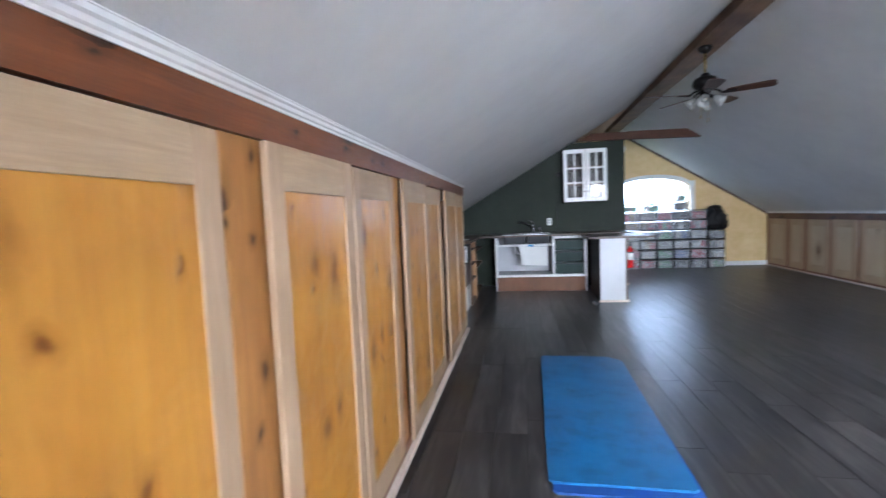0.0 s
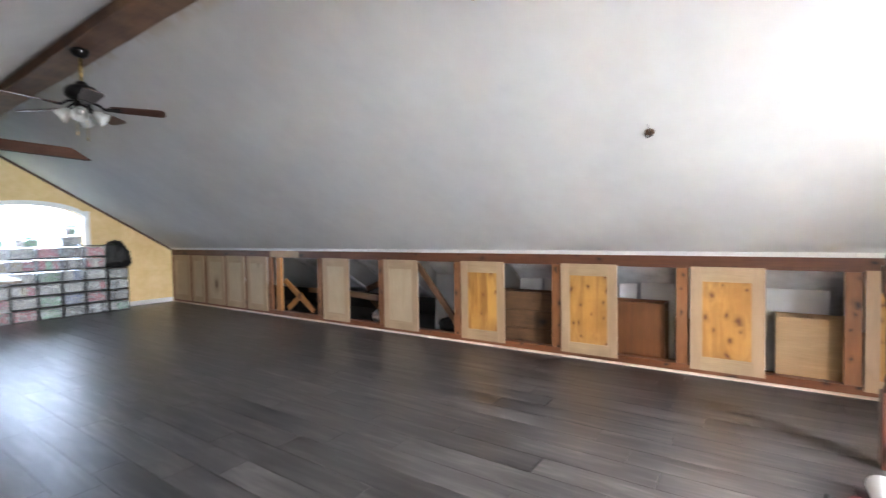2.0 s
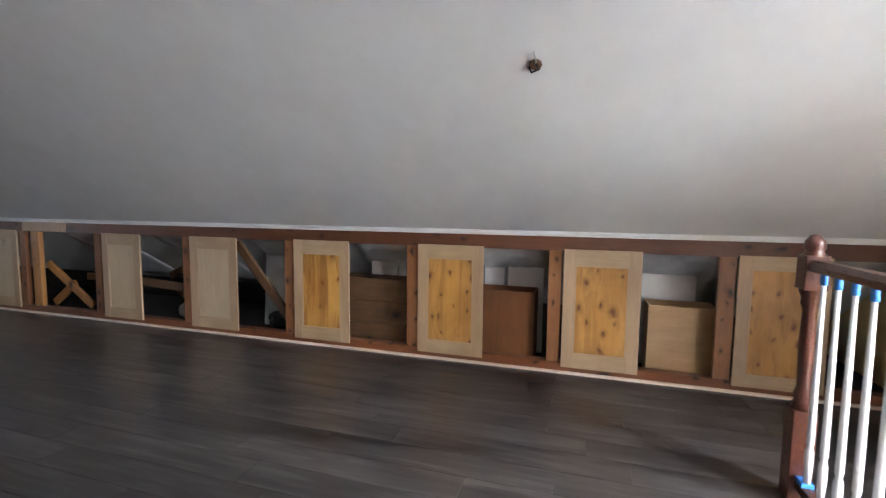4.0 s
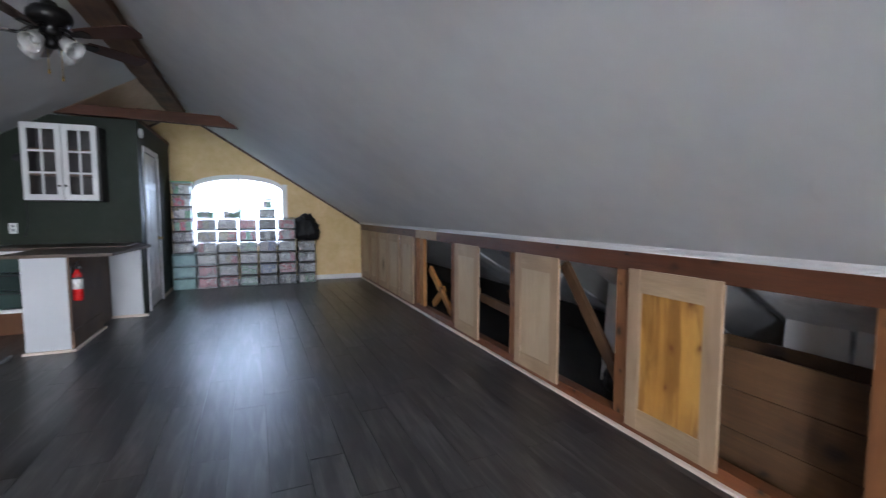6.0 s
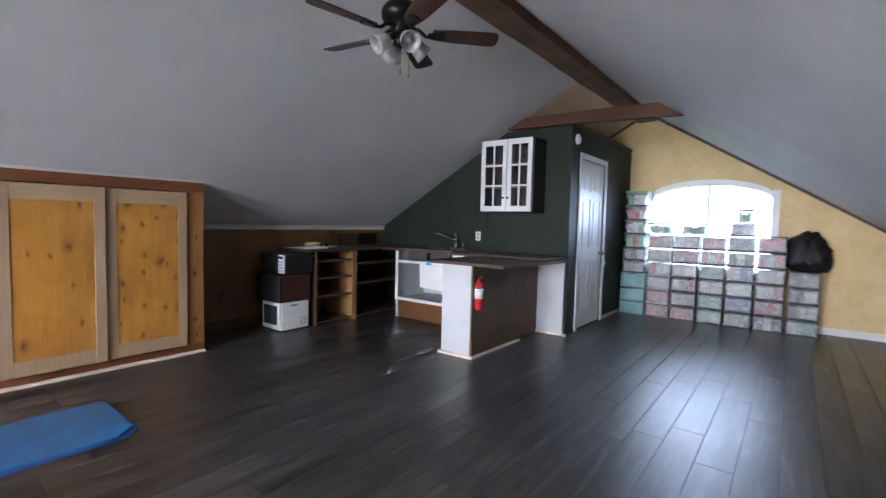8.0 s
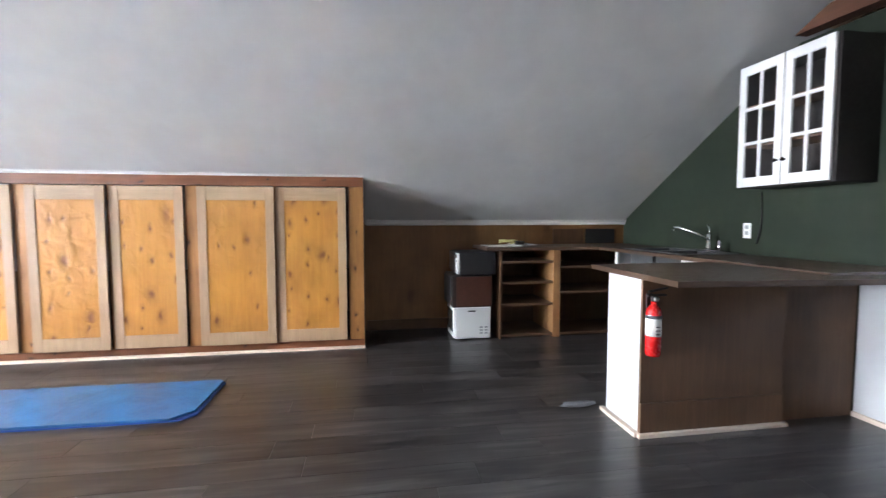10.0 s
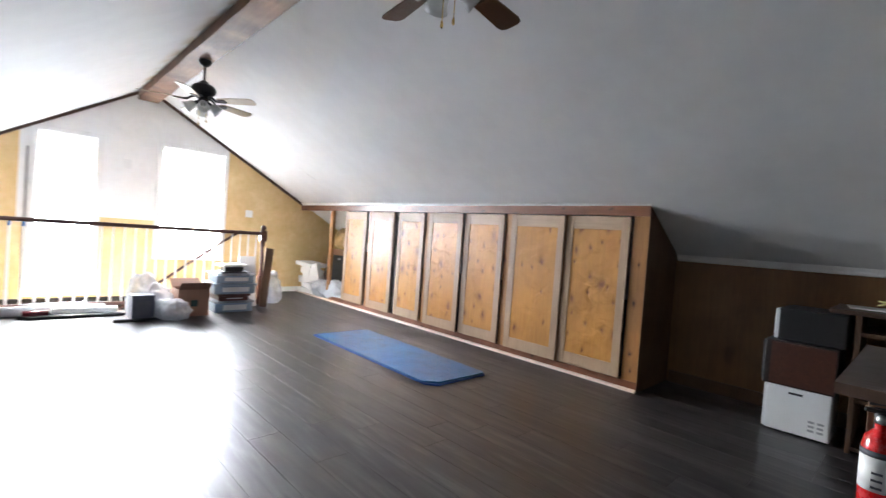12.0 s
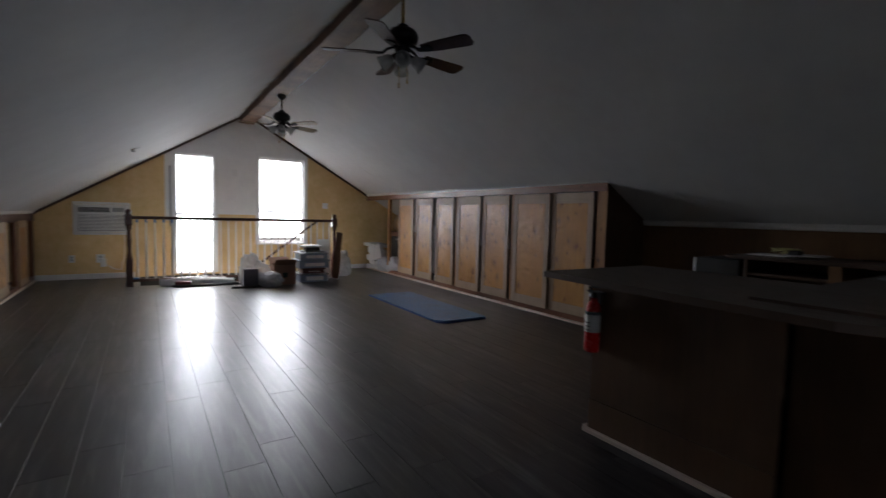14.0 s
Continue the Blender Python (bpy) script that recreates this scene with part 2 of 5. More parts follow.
STILE = wood("bare_poplar_upright", (0.475, 0.325, 0.205), (0.36, 0.235, 0.14), 0.55, "z", stain=0.18)
RAIL = wood("bare_poplar_crosswise", (0.5, 0.355, 0.22), (0.34, 0.225, 0.13), 0.55, "y", stain=0.3)
GOLD = wood("golden_stained_plywood", (0.585, 0.272, 0.045), (0.41, 0.16, 0.022), 0.42, "z", knots=0.72, knot_col=(0.17, 0.052, 0.009), knot_scale=7.0, stain=0.38, grain=0.4, coat=0.3, relief=0.5)
GOLDKNOT = wood("knotty_golden_plywood", (0.67, 0.36, 0.085), (0.43, 0.18, 0.034), 0.42, "z", knots=0.5, knot_col=(0.2, 0.065, 0.014), knot_scale=6.5, stain=0.4, coat=0.25, relief=0.2, streak=0.6)
GOLDWARM = wood("smudged_golden_plywood", (0.58, 0.3, 0.075), (0.4, 0.165, 0.032), 0.45, "z", knots=0.8, knot_col=(0.13, 0.04, 0.009), knot_scale=9.0, stain=0.45, grain=0.45, coat=0.15, relief=0.4, streak=0.3)
PALE = wood("bare_pale_plywood", (0.55, 0.42, 0.28), (0.44, 0.32, 0.2), 0.6, "z", knots=0.12, knot_scale=4.0, stain=0.2)
PLY = wood("brown_plywood", (0.15, 0.076, 0.036), (0.07, 0.033, 0.015), 0.55, "z", knots=0.15, knot_scale=2.2, stain=0.4)
REDPLY = wood("red_brown_plywood", (0.2, 0.073, 0.022), (0.105, 0.035, 0.011), 0.55, "z", knots=0.25, knot_scale=3.0, stain=0.4)
PLYLIGHT = wood("amber_plywood", (0.36, 0.185, 0.075), (0.22, 0.1, 0.038), 0.55, "z", knots=0.15, knot_scale=2.5, stain=0.4)
SHELFWOOD = wood("shelf_pine", (0.12, 0.06, 0.026), (0.055, 0.026, 0.012), 0.55, "z", knots=0.1)
DARKTRIM = wood("dark_slope_trim", (0.1, 0.045, 0.025), (0.05, 0.02, 0.012), 0.5, "x", stain=0.3)
COUNTER = wood("dark_counter_ply", (0.105, 0.06, 0.037), (0.05, 0.028, 0.017), 0.45, "y", stain=0.5)
MAHOG = wood("mahogany_rail", (0.1, 0.03, 0.016), (0.045, 0.012, 0.008), 0.32, "x", stain=0.2, coat=0.3)
WALNUT = wood("walnut_blade", (0.085, 0.03, 0.018), (0.04, 0.014, 0.009), 0.35, "x", stain=0.2)
BLADEPALE = wood("pale_blade", (0.4, 0.33, 0.25), (0.3, 0.24, 0.17), 0.4, "x", stain=0.2)
BRONZE = plain("oil_rubbed_bronze", (0.022, 0.02, 0.019), 0.35, 0.7, bumps=0.02)
BRASS = plain("brass", (0.5, 0.34, 0.12), 0.3, 1.0, bumps=0.02)
CHROME = plain("chrome", (0.75, 0.76, 0.78), 0.12, 1.0, vary=0.04, fine=5.0, bumps=0.0)
STEEL = plain("brushed_steel", (0.42, 0.43, 0.44), 0.36, 1.0, vary=0.03, fine=5.0, bumps=0.0)
BLACK = plain("black_plastic", (0.008, 0.008, 0.009), 0.5, bumps=0.05)
GREY = plain("grey_plastic", (0.3, 0.31, 0.32), 0.45, bumps=0.05)
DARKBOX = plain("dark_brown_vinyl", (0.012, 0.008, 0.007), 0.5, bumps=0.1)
APPL = plain("white_appliance", (0.7, 0.71, 0.7), 0.35, vary=0.06, bumps=0.03)
SCREEN = plain("dark_grey_screen", (0.03, 0.045, 0.045), 0.12, bumps=0.0)
RED = plain("red_enamel", (0.55, 0.012, 0.012), 0.25, vary=0.1, bumps=0.02, coat=0.4)
LABEL = plain("paper_label", (0.75, 0.74, 0.7), 0.5, vary=0.08, bumps=0.02)
INK = plain("label_ink", (0.08, 0.08, 0.09), 0.6, bumps=0.0)
MAT = plain("blue_foam", (0.0095, 0.12, 0.3), 0.33, vary=0.4, scale=6.0, fine=420, bumps=0.05)
MATLOW = plain("blue_foam_underside", (0.014, 0.08, 0.32), 0.6, vary=0.2, scale=6.0, fine=130, bumps=0.5)
CARD = plain("cardboard", (0.26, 0.13, 0.08), 0.7, vary=0.15)
BAG = frosted("clear_poly_bag", (0.7, 0.72, 0.75), 0.5)
FOAM = plain("white_foam", (0.8, 0.8, 0.79), 0.7, vary=0.06)
PAPER = plain("white_paper", (0.78, 0.78, 0.76), 0.7, vary=0.06)
BLACKBAG = plain("black_polythene", (0.006, 0.006, 0.007), 0.6, bumps=0.0)
GREENDRAW = plain("green_drawer_paint", (0.006, 0.028, 0.021), 0.65, bumps=0.05)
ALCOVE = wood("amber_panelling", (0.24, 0.12, 0.042), (0.14, 0.062, 0.021), 0.5, "z", knots=0.15, knot_scale=2.5, stain=0.4)
INSUL = plain("insulation_sheet", (0.74, 0.75, 0.77), 0.55, vary=0.35, scale=4.0)
# near black puts the shade of eaves, cupboards and stair foot into the colour
DARKVOID = plain("void_shade_dark", (0.014, 0.012, 0.011), 0.85, vary=0.35)
VINYL = floor_vinyl("grey_vinyl_plank")
SUBFLOOR = plain("dark_underlay", (0.02, 0.018, 0.017), 0.8)
OPAL = frosted("opal_glass", (0.62, 0.61, 0.58), 0.4)
PANE = glass("window_glass")
ASPHALT = plain("far_ground", (0.3, 0.3, 0.28), 0.9, scale=0.2)


# ---- mesh helpers ----
def thing(name, at, label="", category="", group="", kind=""):
    ob = new(name)
    ob.location = at
    ob.empty_display_size = 0.1
    return tagged(ob, label, category, group, kind)


def origin(ob):
    p = Vector((0, 0, 0))
    while ob:
        p += ob.location
        ob = ob.parent
    return p


def part(name, bm, material, parent=None, label="", world=True):
    """One mesh object out of a bmesh, under a thing or a part; world: the bmesh is in world coordinates."""
    if parent and world:
        bmesh.ops.translate(bm, verts=bm.verts, vec=-origin(parent))
    me = bpy.data.meshes.new(name)
    bm.to_mesh(me)
    bm.free()
    me.materials.append(material)
    ob = new(name, me)
    ob.parent = parent
    return tagged(ob, label)


def solo(name, bm, material, label, category, group="", kind=""):
    """A thing that is one mesh, with its origin at the middle of its base."""
    lo = [min(v.co[i] for v in bm.verts) for i in range(3)]
    hi = [max(v.co[i] for v in bm.verts) for i in range(3)]
    c = Vector(((lo[0] + hi[0]) / 2, (lo[1] + hi[1]) / 2, lo[2]))
    bmesh.ops.translate(bm, verts=bm.verts, vec=-c)
    ob = part(name, bm, material)
    ob.location = c
    return tagged(ob, label, category, group, kind)


def box(x0, x1, y0, y1, z0, z1, bev=0.0, bm=None):
    own = bm is None
    bm = bm or bmesh.new()
    r = bmesh.ops.create_cube(bm, size=1)
    for v in r["verts"]:
        v.co = Vector((x0 + (v.co.x + 0.5) * (x1 - x0), y0 + (v.co.y + 0.5) * (y1 - y0), z0 + (v.co.z + 0.5) * (z1 - z0)))
    if bev and own:
        bmesh.ops.bevel(bm, geom=bm.edges, offset=bev, segments=2, affect="EDGES", profile=0.5)
    return bm


def prism(poly, axis, a, b, bm=None):
    """A polygon of two coordinates, extruded along an axis from a to b."""
    bm = bm or bmesh.new()
    put = {"x": lambda p, t: (t, p[0], p[1]), "y": lambda p, t: (p[0], t, p[1]), "z": lambda p, t: (p[0], p[1], t)}[axis]
    va = [bm.verts.new(put(p, a)) for p in poly]
    vb = [bm.verts.new(put(p, b)) for p in poly]
    n = len(poly)
    fs = [bm.faces.new(va), bm.faces.new(vb[::-1])]
    fs += [bm.faces.new((va[i], vb[i], vb[(i + 1) % n], va[(i + 1) % n])) for i in range(n)]
    bmesh.ops.recalc_face_normals(bm, faces=fs)
    return bm


def lathe(profile, at=(0, 0, 0), seg=20, bm=None, smooth=True):
    """Turns (radius, z) pairs round the upright axis."""
    bm = bm or bmesh.new()
    rings = []
    for r, z in profile:
        rings.append([bm.verts.new((at[0] + r * math.cos(2 * math.pi * i / seg), at[1] + r * math.sin(2 * math.pi * i / seg), at[2] + z)) for i in range(seg)])
    for p, q in zip(rings, rings[1:]):
        for i in range(seg):
            f = bm.faces.new((p[i], p[(i + 1) % seg], q[(i + 1) % seg], q[i]))
            f.smooth = smooth
    for ring, flip in ((rings[0], True), (rings[-1], False)):
        if len(ring) and (ring[0].co - ring[seg // 2].co).length > 1e-4:
            bm.faces.new(ring[::-1] if flip else ring)
    return bm


def rod(points, r, seg=8, bm=None):
    """A round bar along a run of points."""
    bm = bm or bmesh.new()
    pts = [Vector(p) for p in points]
    rings = []
    for i, p in enumerate(pts):
        d = (pts[min(i + 1, len(pts) - 1)] - pts[max(i - 1, 0)]).normalized()
        u = d.cross(Vector((0, 0, 1)) if abs(d.z) < 0.9 else Vector((1, 0, 0))).normalized()
        w = d.cross(u)
        rings.append([bm.verts.new(p + r * (math.cos(2 * math.pi * k / seg) * u + math.sin(2 * math.pi * k / seg) * w)) for k in range(seg)])
    for a, b in zip(rings, rings[1:]):
        for k in range(seg):
            f = bm.faces.new((a[k], b[k], b[(k + 1) % seg], a[(k + 1) % seg]))
            f.smooth = True
    bm.faces.new(rings[0]), bm.faces.new(rings[-1][::-1])
    bmesh.ops.recalc_face_normals(bm, faces=bm.faces)
    return bm


def lump(cx, cy, cz, rx, ry, rz, seed=0, rough=0.18, cuts=3, flat=True):
    """A crumpled soft body (bag, sack) with a flat base."""
    bm = bmesh.new()
    bmesh.ops.create_icosphere(bm, subdivisions=cuts, radius=1)
    for v in bm.verts:
        n = v.co.copy()
        d = 1 + rough * (noise.noise(n * 1.7 + Vector((seed, 0, 0))) + 0.6 * noise.noise(n * 4.1 + Vector((0, seed, 0))) + 0.35 * noise.noise(n * 9 + Vector((0, 0, seed))))
        v.co = Vector((n.x * rx * d, n.y * ry * d, n.z * rz * d))
        if flat and v.co.z < -rz * 0.7:
            v.co.z = -rz * 0.7
        v.co += Vector((cx, cy, cz))
    for f in bm.faces:
        f.smooth = cuts >= 4
    return bm


def turned(bm, m):
    bmesh.ops.transform(bm, matrix=m, verts=bm.verts)
    return bm


# ---- the shell of the attic ----
def roof_west(x, y):
    return 1.70 - 0.006 * y + 0.57 * x


def roof_east(x, y):
    return 4.58 - 0.628 * x


def ridge_x(y):
    return (2.88 + 0.006 * y) / 1.198


def roof(x, y):
    return min(roof_west(x, y), roof_east(x, y))


X_WEST, X_EAST, S_OUT, N_OUT = -1.9, 6.85, SOUTH - 0.22, NORTH + 0.22
FACE_W, FACE_E = -0.12, 5.545


def slab(name, xa, xb, za, zb, material):
    """A sloping ceiling slab, 0.14 thick, between two lines along y."""
    bm = bmesh.new()
    rows = []
    n = 12
    for i in range(n + 1):
        y = S_OUT + (N_OUT - S_OUT) * i / n
        a, b = xa(y), xb(y)
        rows.append([bm.verts.new(p) for p in ((a, y, za(a, y)), (b, y, zb(b, y)), (b, y, zb(b, y) + 0.14), (a, y, za(a, y) + 0.14))])
    for p, q in zip(rows, rows[1:]):
        for i in range(4):
            bm.faces.new((p[i], p[(i + 1) % 4], q[(i + 1) % 4], q[i]))
    bm.faces.new(rows[0]), bm.faces.new(rows[-1][::-1])
    bmesh.ops.recalc_face_normals(bm, faces=bm.faces)
    return part(name, bm, material)


tagged(slab("ceiling_west", lambda y: X_WEST, ridge_x, roof_west, roof_west, CEIL), "white textured drywall ceiling sloping up to the ridge", "ceiling", kind="structure")
tagged(slab("ceiling_east", ridge_x, lambda y: X_EAST, roof_east, roof_east, CEIL), "white textured drywall ceiling sloping down to the low wall", "ceiling", kind="structure")


def gable(name, y0, y1, openings, material, label):
    """A gable wall with openings (x0, x1, z0, top) where top is a height or a function of x."""
    cuts = {X_WEST, X_EAST, ridge_x(y0)}
    for x0, x1, z0, top in openings:
        cuts |= {x0, x1}
        if callable(top):
            cuts |= {x0 + (x1 - x0) * i / 24 for i in range(25)}
    xs = sorted(cuts)
    bm = bmesh.new()
    for a, b in zip(xs, xs[1:]):
        mid = (a + b) / 2
        spans = [(lambda x: 0.0, lambda x: roof(x, y0) + 0.05)]
        for x0, x1, z0, top in openings:
            if x0 < mid < x1:
                up = top if callable(top) else (lambda x, t=top: t)
                spans = [(lambda x: 0.0, lambda x, z=z0: z), (up, lambda x: roof(x, y0) + 0.05)]
        for lo, hi in spans:
            if hi(mid) - lo(mid) > 0.004:
                prism([(a, lo(a)), (b, lo(b)), (b, hi(b)), (a, hi(a))], "y", y0, y1, bm)
    return tagged(part(name, bm, material), label, "wall", kind="structure")


ARCH_L, ARCH_R, ARCH_B = 2.57, 4.07, 0.72


def arch_z(x, grow=0.0):
    u = (x - (ARCH_L + ARCH_R) / 2) / ((ARCH_R - ARCH_L) / 2 + grow)
    return 1.66 + grow + 0.25 * math.sqrt(max(0.0, 1 - 0.93 * u * u)) if abs(u) <= 1 else 1.66


DOORG = (2.96, 3.60, 0.03, 2.22)
WINR = (1.28, 2.18, 0.58, 2.27)
gable("wall_south", S_OUT, SOUTH, [DOORG, WINR, (4.31, 5.01, 0.78, 1.25)], YELLOW, "mottled yellow painted gable wall with two bright openings")
gable("wall_north", NORTH, N_OUT, [(ARCH_L, ARCH_R, ARCH_B, arch_z)], YELLOW, "mottled yellow painted gable wall with an arched window")

# bare drywall around the south openings
bm = bmesh.new()
prism([(1.22, 1.13), (1.27, 1.13), (1.27, roof(1.27, SOUTH)), (1.22, roof(1.22, SOUTH))], "y", SOUTH, SOUTH + 0.004, bm)
prism([(1.27, 2.28), (2.19, 2.28), (2.19, roof(2.19, SOUTH)), (1.27, roof(1.27, SOUTH))], "y", SOUTH, SOUTH + 0.004, bm)
rx = ridge_x(SOUTH)
prism([(2.19, 1.13), (2.95, 1.13), (2.95, roof(2.95, SOUTH)), (rx, roof(rx, SOUTH)), (2.19, roof(2.19, SOUTH))], "y", SOUTH, SOUTH + 0.004, bm)
prism([(2.95, 2.23), (3.61, 2.23), (3.61, roof(3.61, SOUTH)), (2.95, roof(2.95, SOUTH))], "y", SOUTH, SOUTH + 0.004, bm)
prism([(3.61, 1.0), (3.76, 1.0), (3.76, roof(3.76, SOUTH)), (3.61, roof(3.61, SOUTH))], "y", SOUTH, SOUTH + 0.004, bm)
tagged(part("trim_drywall", bm, DRYWALL), "bare white drywall patch between the south openings", "wall panel", kind="structure")

# peach painted ceiling beyond the kitchen wall
bm = bmesh.new()
ya, yb = KITCHEN + 0.0, NORTH
q = [(1.5, ya), (ridge_x(ya) - 0.13, ya), (ridge_x(yb) - 0.13, yb), (1.5, yb)]
lo4 = [bm.verts.new((x, y, roof_west(x, y) - 0.006)) for x, y in q]
hi4 = [bm.verts.new((x, y, roof_west(x, y) - 0.002)) for x, y in q]
bm.faces.new(lo4), bm.faces.new(hi4[::-1])
for k in range(4):
    bm.faces.new((lo4[k], lo4[(k + 1) % 4], hi4[(k + 1) % 4], hi4[k]))
bmesh.ops.recalc_face_normals(bm, faces=bm.faces)
tagged(part("trim_peach_ceiling", bm, PEACH), "peach painted ceiling panel beyond the collar tie", "ceiling", kind="structure")

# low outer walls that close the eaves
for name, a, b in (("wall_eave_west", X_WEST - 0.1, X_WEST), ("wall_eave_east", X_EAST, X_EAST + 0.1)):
    tagged(part(name, box(a, b, S_OUT, N_OUT, -0.2, 0.75), DARKVOID), "low outer wall at the eaves, coloured near black for shade", "wall", kind="structure")

# kitchen wall, partition, and the low wall of the kitchen alcove
WALL_TOP = 2.44
PX = 2.25
bm = bmesh.new()
xk = (WALL_TOP - 1.70 + 0.006 * KITCHEN) / 0.57
prism([(-0.80, 0), (PX, 0), (PX, WALL_TOP), (xk, WALL_TOP), (-0.80, roof_west(-0.80, KITCHEN) + 0.03)], "y", KITCHEN, KITCHEN + 0.1, bm)
tagged(part("wall_kitchen", bm, GREEN), "dark green painted kitchen wall under the roof slope", "wall", kind="structure")
DY0, DY1, DTOP = 8.96, 9.80, 2.10
bm = bmesh.new()
for y0, y1, z0, z1 in ((KITCHEN + 0.1, DY0, 0, WALL_TOP), (DY1, NORTH, 0, WALL_TOP), (DY0, DY1, DTOP, WALL_TOP)):
    box(PX - 0.1, PX, y0, y1, z0, z1, bm=bm)
tagged(part("wall_partition", bm, GREEN), "dark green painted partition wall with a white door", "wall", kind="structure")
tagged(part("trim_partition_top", box(PX - 0.11, PX + 0.012, KITCHEN + 0.0, NORTH, WALL_TOP + 0.001, WALL_TOP + 0.05, 0.004), COLLAR), "brown timber plate on top of the partition", "trim", kind="structure")
tagged(part("wall_alcove", box(-0.90, -0.80, 5.60, KITCHEN + 0.1, 0, 1.16), ALCOVE), "amber plywood low wall behind the kitchen alcove", "wall", kind="structure")
tagged(part("trim_alcove", prism([(-0.80, 1.15), (-0.76, 1.155), (-0.755, 1.18), (-0.735, 1.21), (-0.80, 1.21)], "y", 5.62, KITCHEN - 0.002), WHITE), "white moulding along the low alcove wall", "trim", kind="structure")
tagged(part("baseboard_alcove", box(-0.80, -0.775, 5.62, 7.0, 0, 0.11, 0.004), PLY), "brown timber baseboard in the alcove", "baseboard", kind="structure")
# return wall at the cupboards' end
bm = prism([(-0.90, 0), (FACE_W - 0.001, 0), (FACE_W - 0.001, roof_west(FACE_W, 5.6) + 0.02), (-0.90, roof_west(-0.9, 5.6) + 0.02)], "y", 5.54, 5.60)
tagged(part("wall_cupboard_end", bm, PLY), "brown plywood end wall of the cupboards", "wall", kind="structure")

# ---- subfloor, stairwell, outside ground ----
HX0, HX1, HY1 = 1.12, 4.20, 0.36
bm = bmesh.new()
for x0, x1, y0, y1 in ((X_WEST, HX0, S_OUT, N_OUT), (HX1, X_EAST, S_OUT, N_OUT), (HX0, HX1, HY1, N_OUT), (HX0, HX1, S_OUT, SOUTH)):
    box(x0, x1, y0, y1, -0.25, -0.012, bm=bm)
floor = tagged(part("floor", bm, SUBFLOOR), "dark grey brown wood look vinyl plank floor", "floor", kind="structure")
tagged(part("ground", box(-400, 400, -400, 400, -3.1, -3.0), ASPHALT), "pale ground outside", "ground", kind="structure")
for name, b in (("wall_stair_north", (HX0, HX1 + 0.1, HY1, HY1 + 0.08, -3.0, -0.25)), ("wall_stair_south", (HX0, HX1 + 0.1, SOUTH - 0.1, SOUTH, -3.0, -0.25)), ("wall_stair_east", (HX1 + 0.1, HX1 + 0.2, SOUTH, HY1, -3.0, -0.25)), ("wall_stair_west", (HX0 - 0.1, HX0, SOUTH, HY1, -3.0, -0.25))):
    tagged(part(name, box(*b), YELLOW), "yellow painted stairwell wall", "wall", kind="structure")
tagged(part("floor_below", box(HX0, HX1 + 0.1, SOUTH, HY1, -3.0, -2.72), DARKVOID), "floor at the foot of the stairs, coloured near black for shade", "floor", kind="structure")
stairs = thing("staircase", (2.6, -0.2, -2.7), "wooden stairs going down from the attic floor", "stairs")
for i in range(12):
    x = HX0 + 0.25 * i
    z = -0.19 * (i + 1)
    part("tread", box(x, x + 0.28, SOUTH + 0.01, HY1 - 0.01, z - 0.035, z, 0.006), MAHOG, stairs)
    part("riser", box(x - 0.01, x + 0.01, SOUTH + 0.01, HY1 - 0.01, z + 0.001, z + 0.154), WHITE, stairs)
tagged(part("trim_stairwell", box(HX0, HX1, HY1 - 0.012, HY1 - 0.001, -0.25, -0.002), WHITE), "white board facing the stair opening", "trim", kind="structure")

# ---- ridge beam, collar tie, slope trims ----
bm = bmesh.new()
random.seed(4)
n = 40
rows = []
for i in range(n + 1):
    y = SOUTH + (NORTH - SOUTH) * i / n
    c = ridge_x(y)
    j = [random.uniform(-0.006, 0.006) for _ in range(4)]
    rows.append([bm.verts.new(p) for p in ((c - 0.125 + j[0], y, 2.885 + j[1]), (c + 0.125 + j[2], y, 2.885 + j[3]), (c + 0.125 + j[2], y, 3.04), (c - 0.125 + j[0], y, 3.04))])
for p, q in zip(rows, rows[1:]):
    for i in range(4):
        bm.faces.new((p[i], p[(i + 1) % 4], q[(i + 1) % 4], q[i]))
bm.faces.new(rows[0]), bm.faces.new(rows[-1][::-1])
bmesh.ops.recalc_face_normals(bm, faces=bm.faces)
solo("ridge_beam", bm, BEAM, "rough brown timber ridge beam under the ceiling peak", "beam")

collar = thing("collar_tie", (2.4, 8.53, 2.40), "red brown timber collar tie across the ridge", "beam")
part("plank", prism([(1.47, 2.445), (2.275, 2.43), (2.275, 2.55), (1.70, 2.555)], "y", 8.50, 8.60), COLLAR, collar)
part("plank", prism([(2.277, 2.43), (3.40, 2.395), (3.185, 2.535), (2.277, 2.555)], "y", 8.49, 8.60), COLLAR, collar)


def slope_trim(name, y0, y1, west):
    f = roof_west if west else roof_east
    xa, xb = (0.0, ridge_x(y0) - 0.13) if west else (ridge_x(y0) + 0.13, FACE_E)
    if west and y0 < 0:
        xa = FACE_W
    if west and y0 > 0:
        xa = 1.2
    bm = prism([(xa, f(xa, y0) - 0.045), (xb, f(xb, y0) - 0.045), (xb, f(xb, y0) - 0.002), (xa, f(xa, y0) - 0.002)], "y", y0, y1)
    tagged(part(name, bm, DARKTRIM), "dark brown timber strip along the roof slope", "trim", kind="structure")


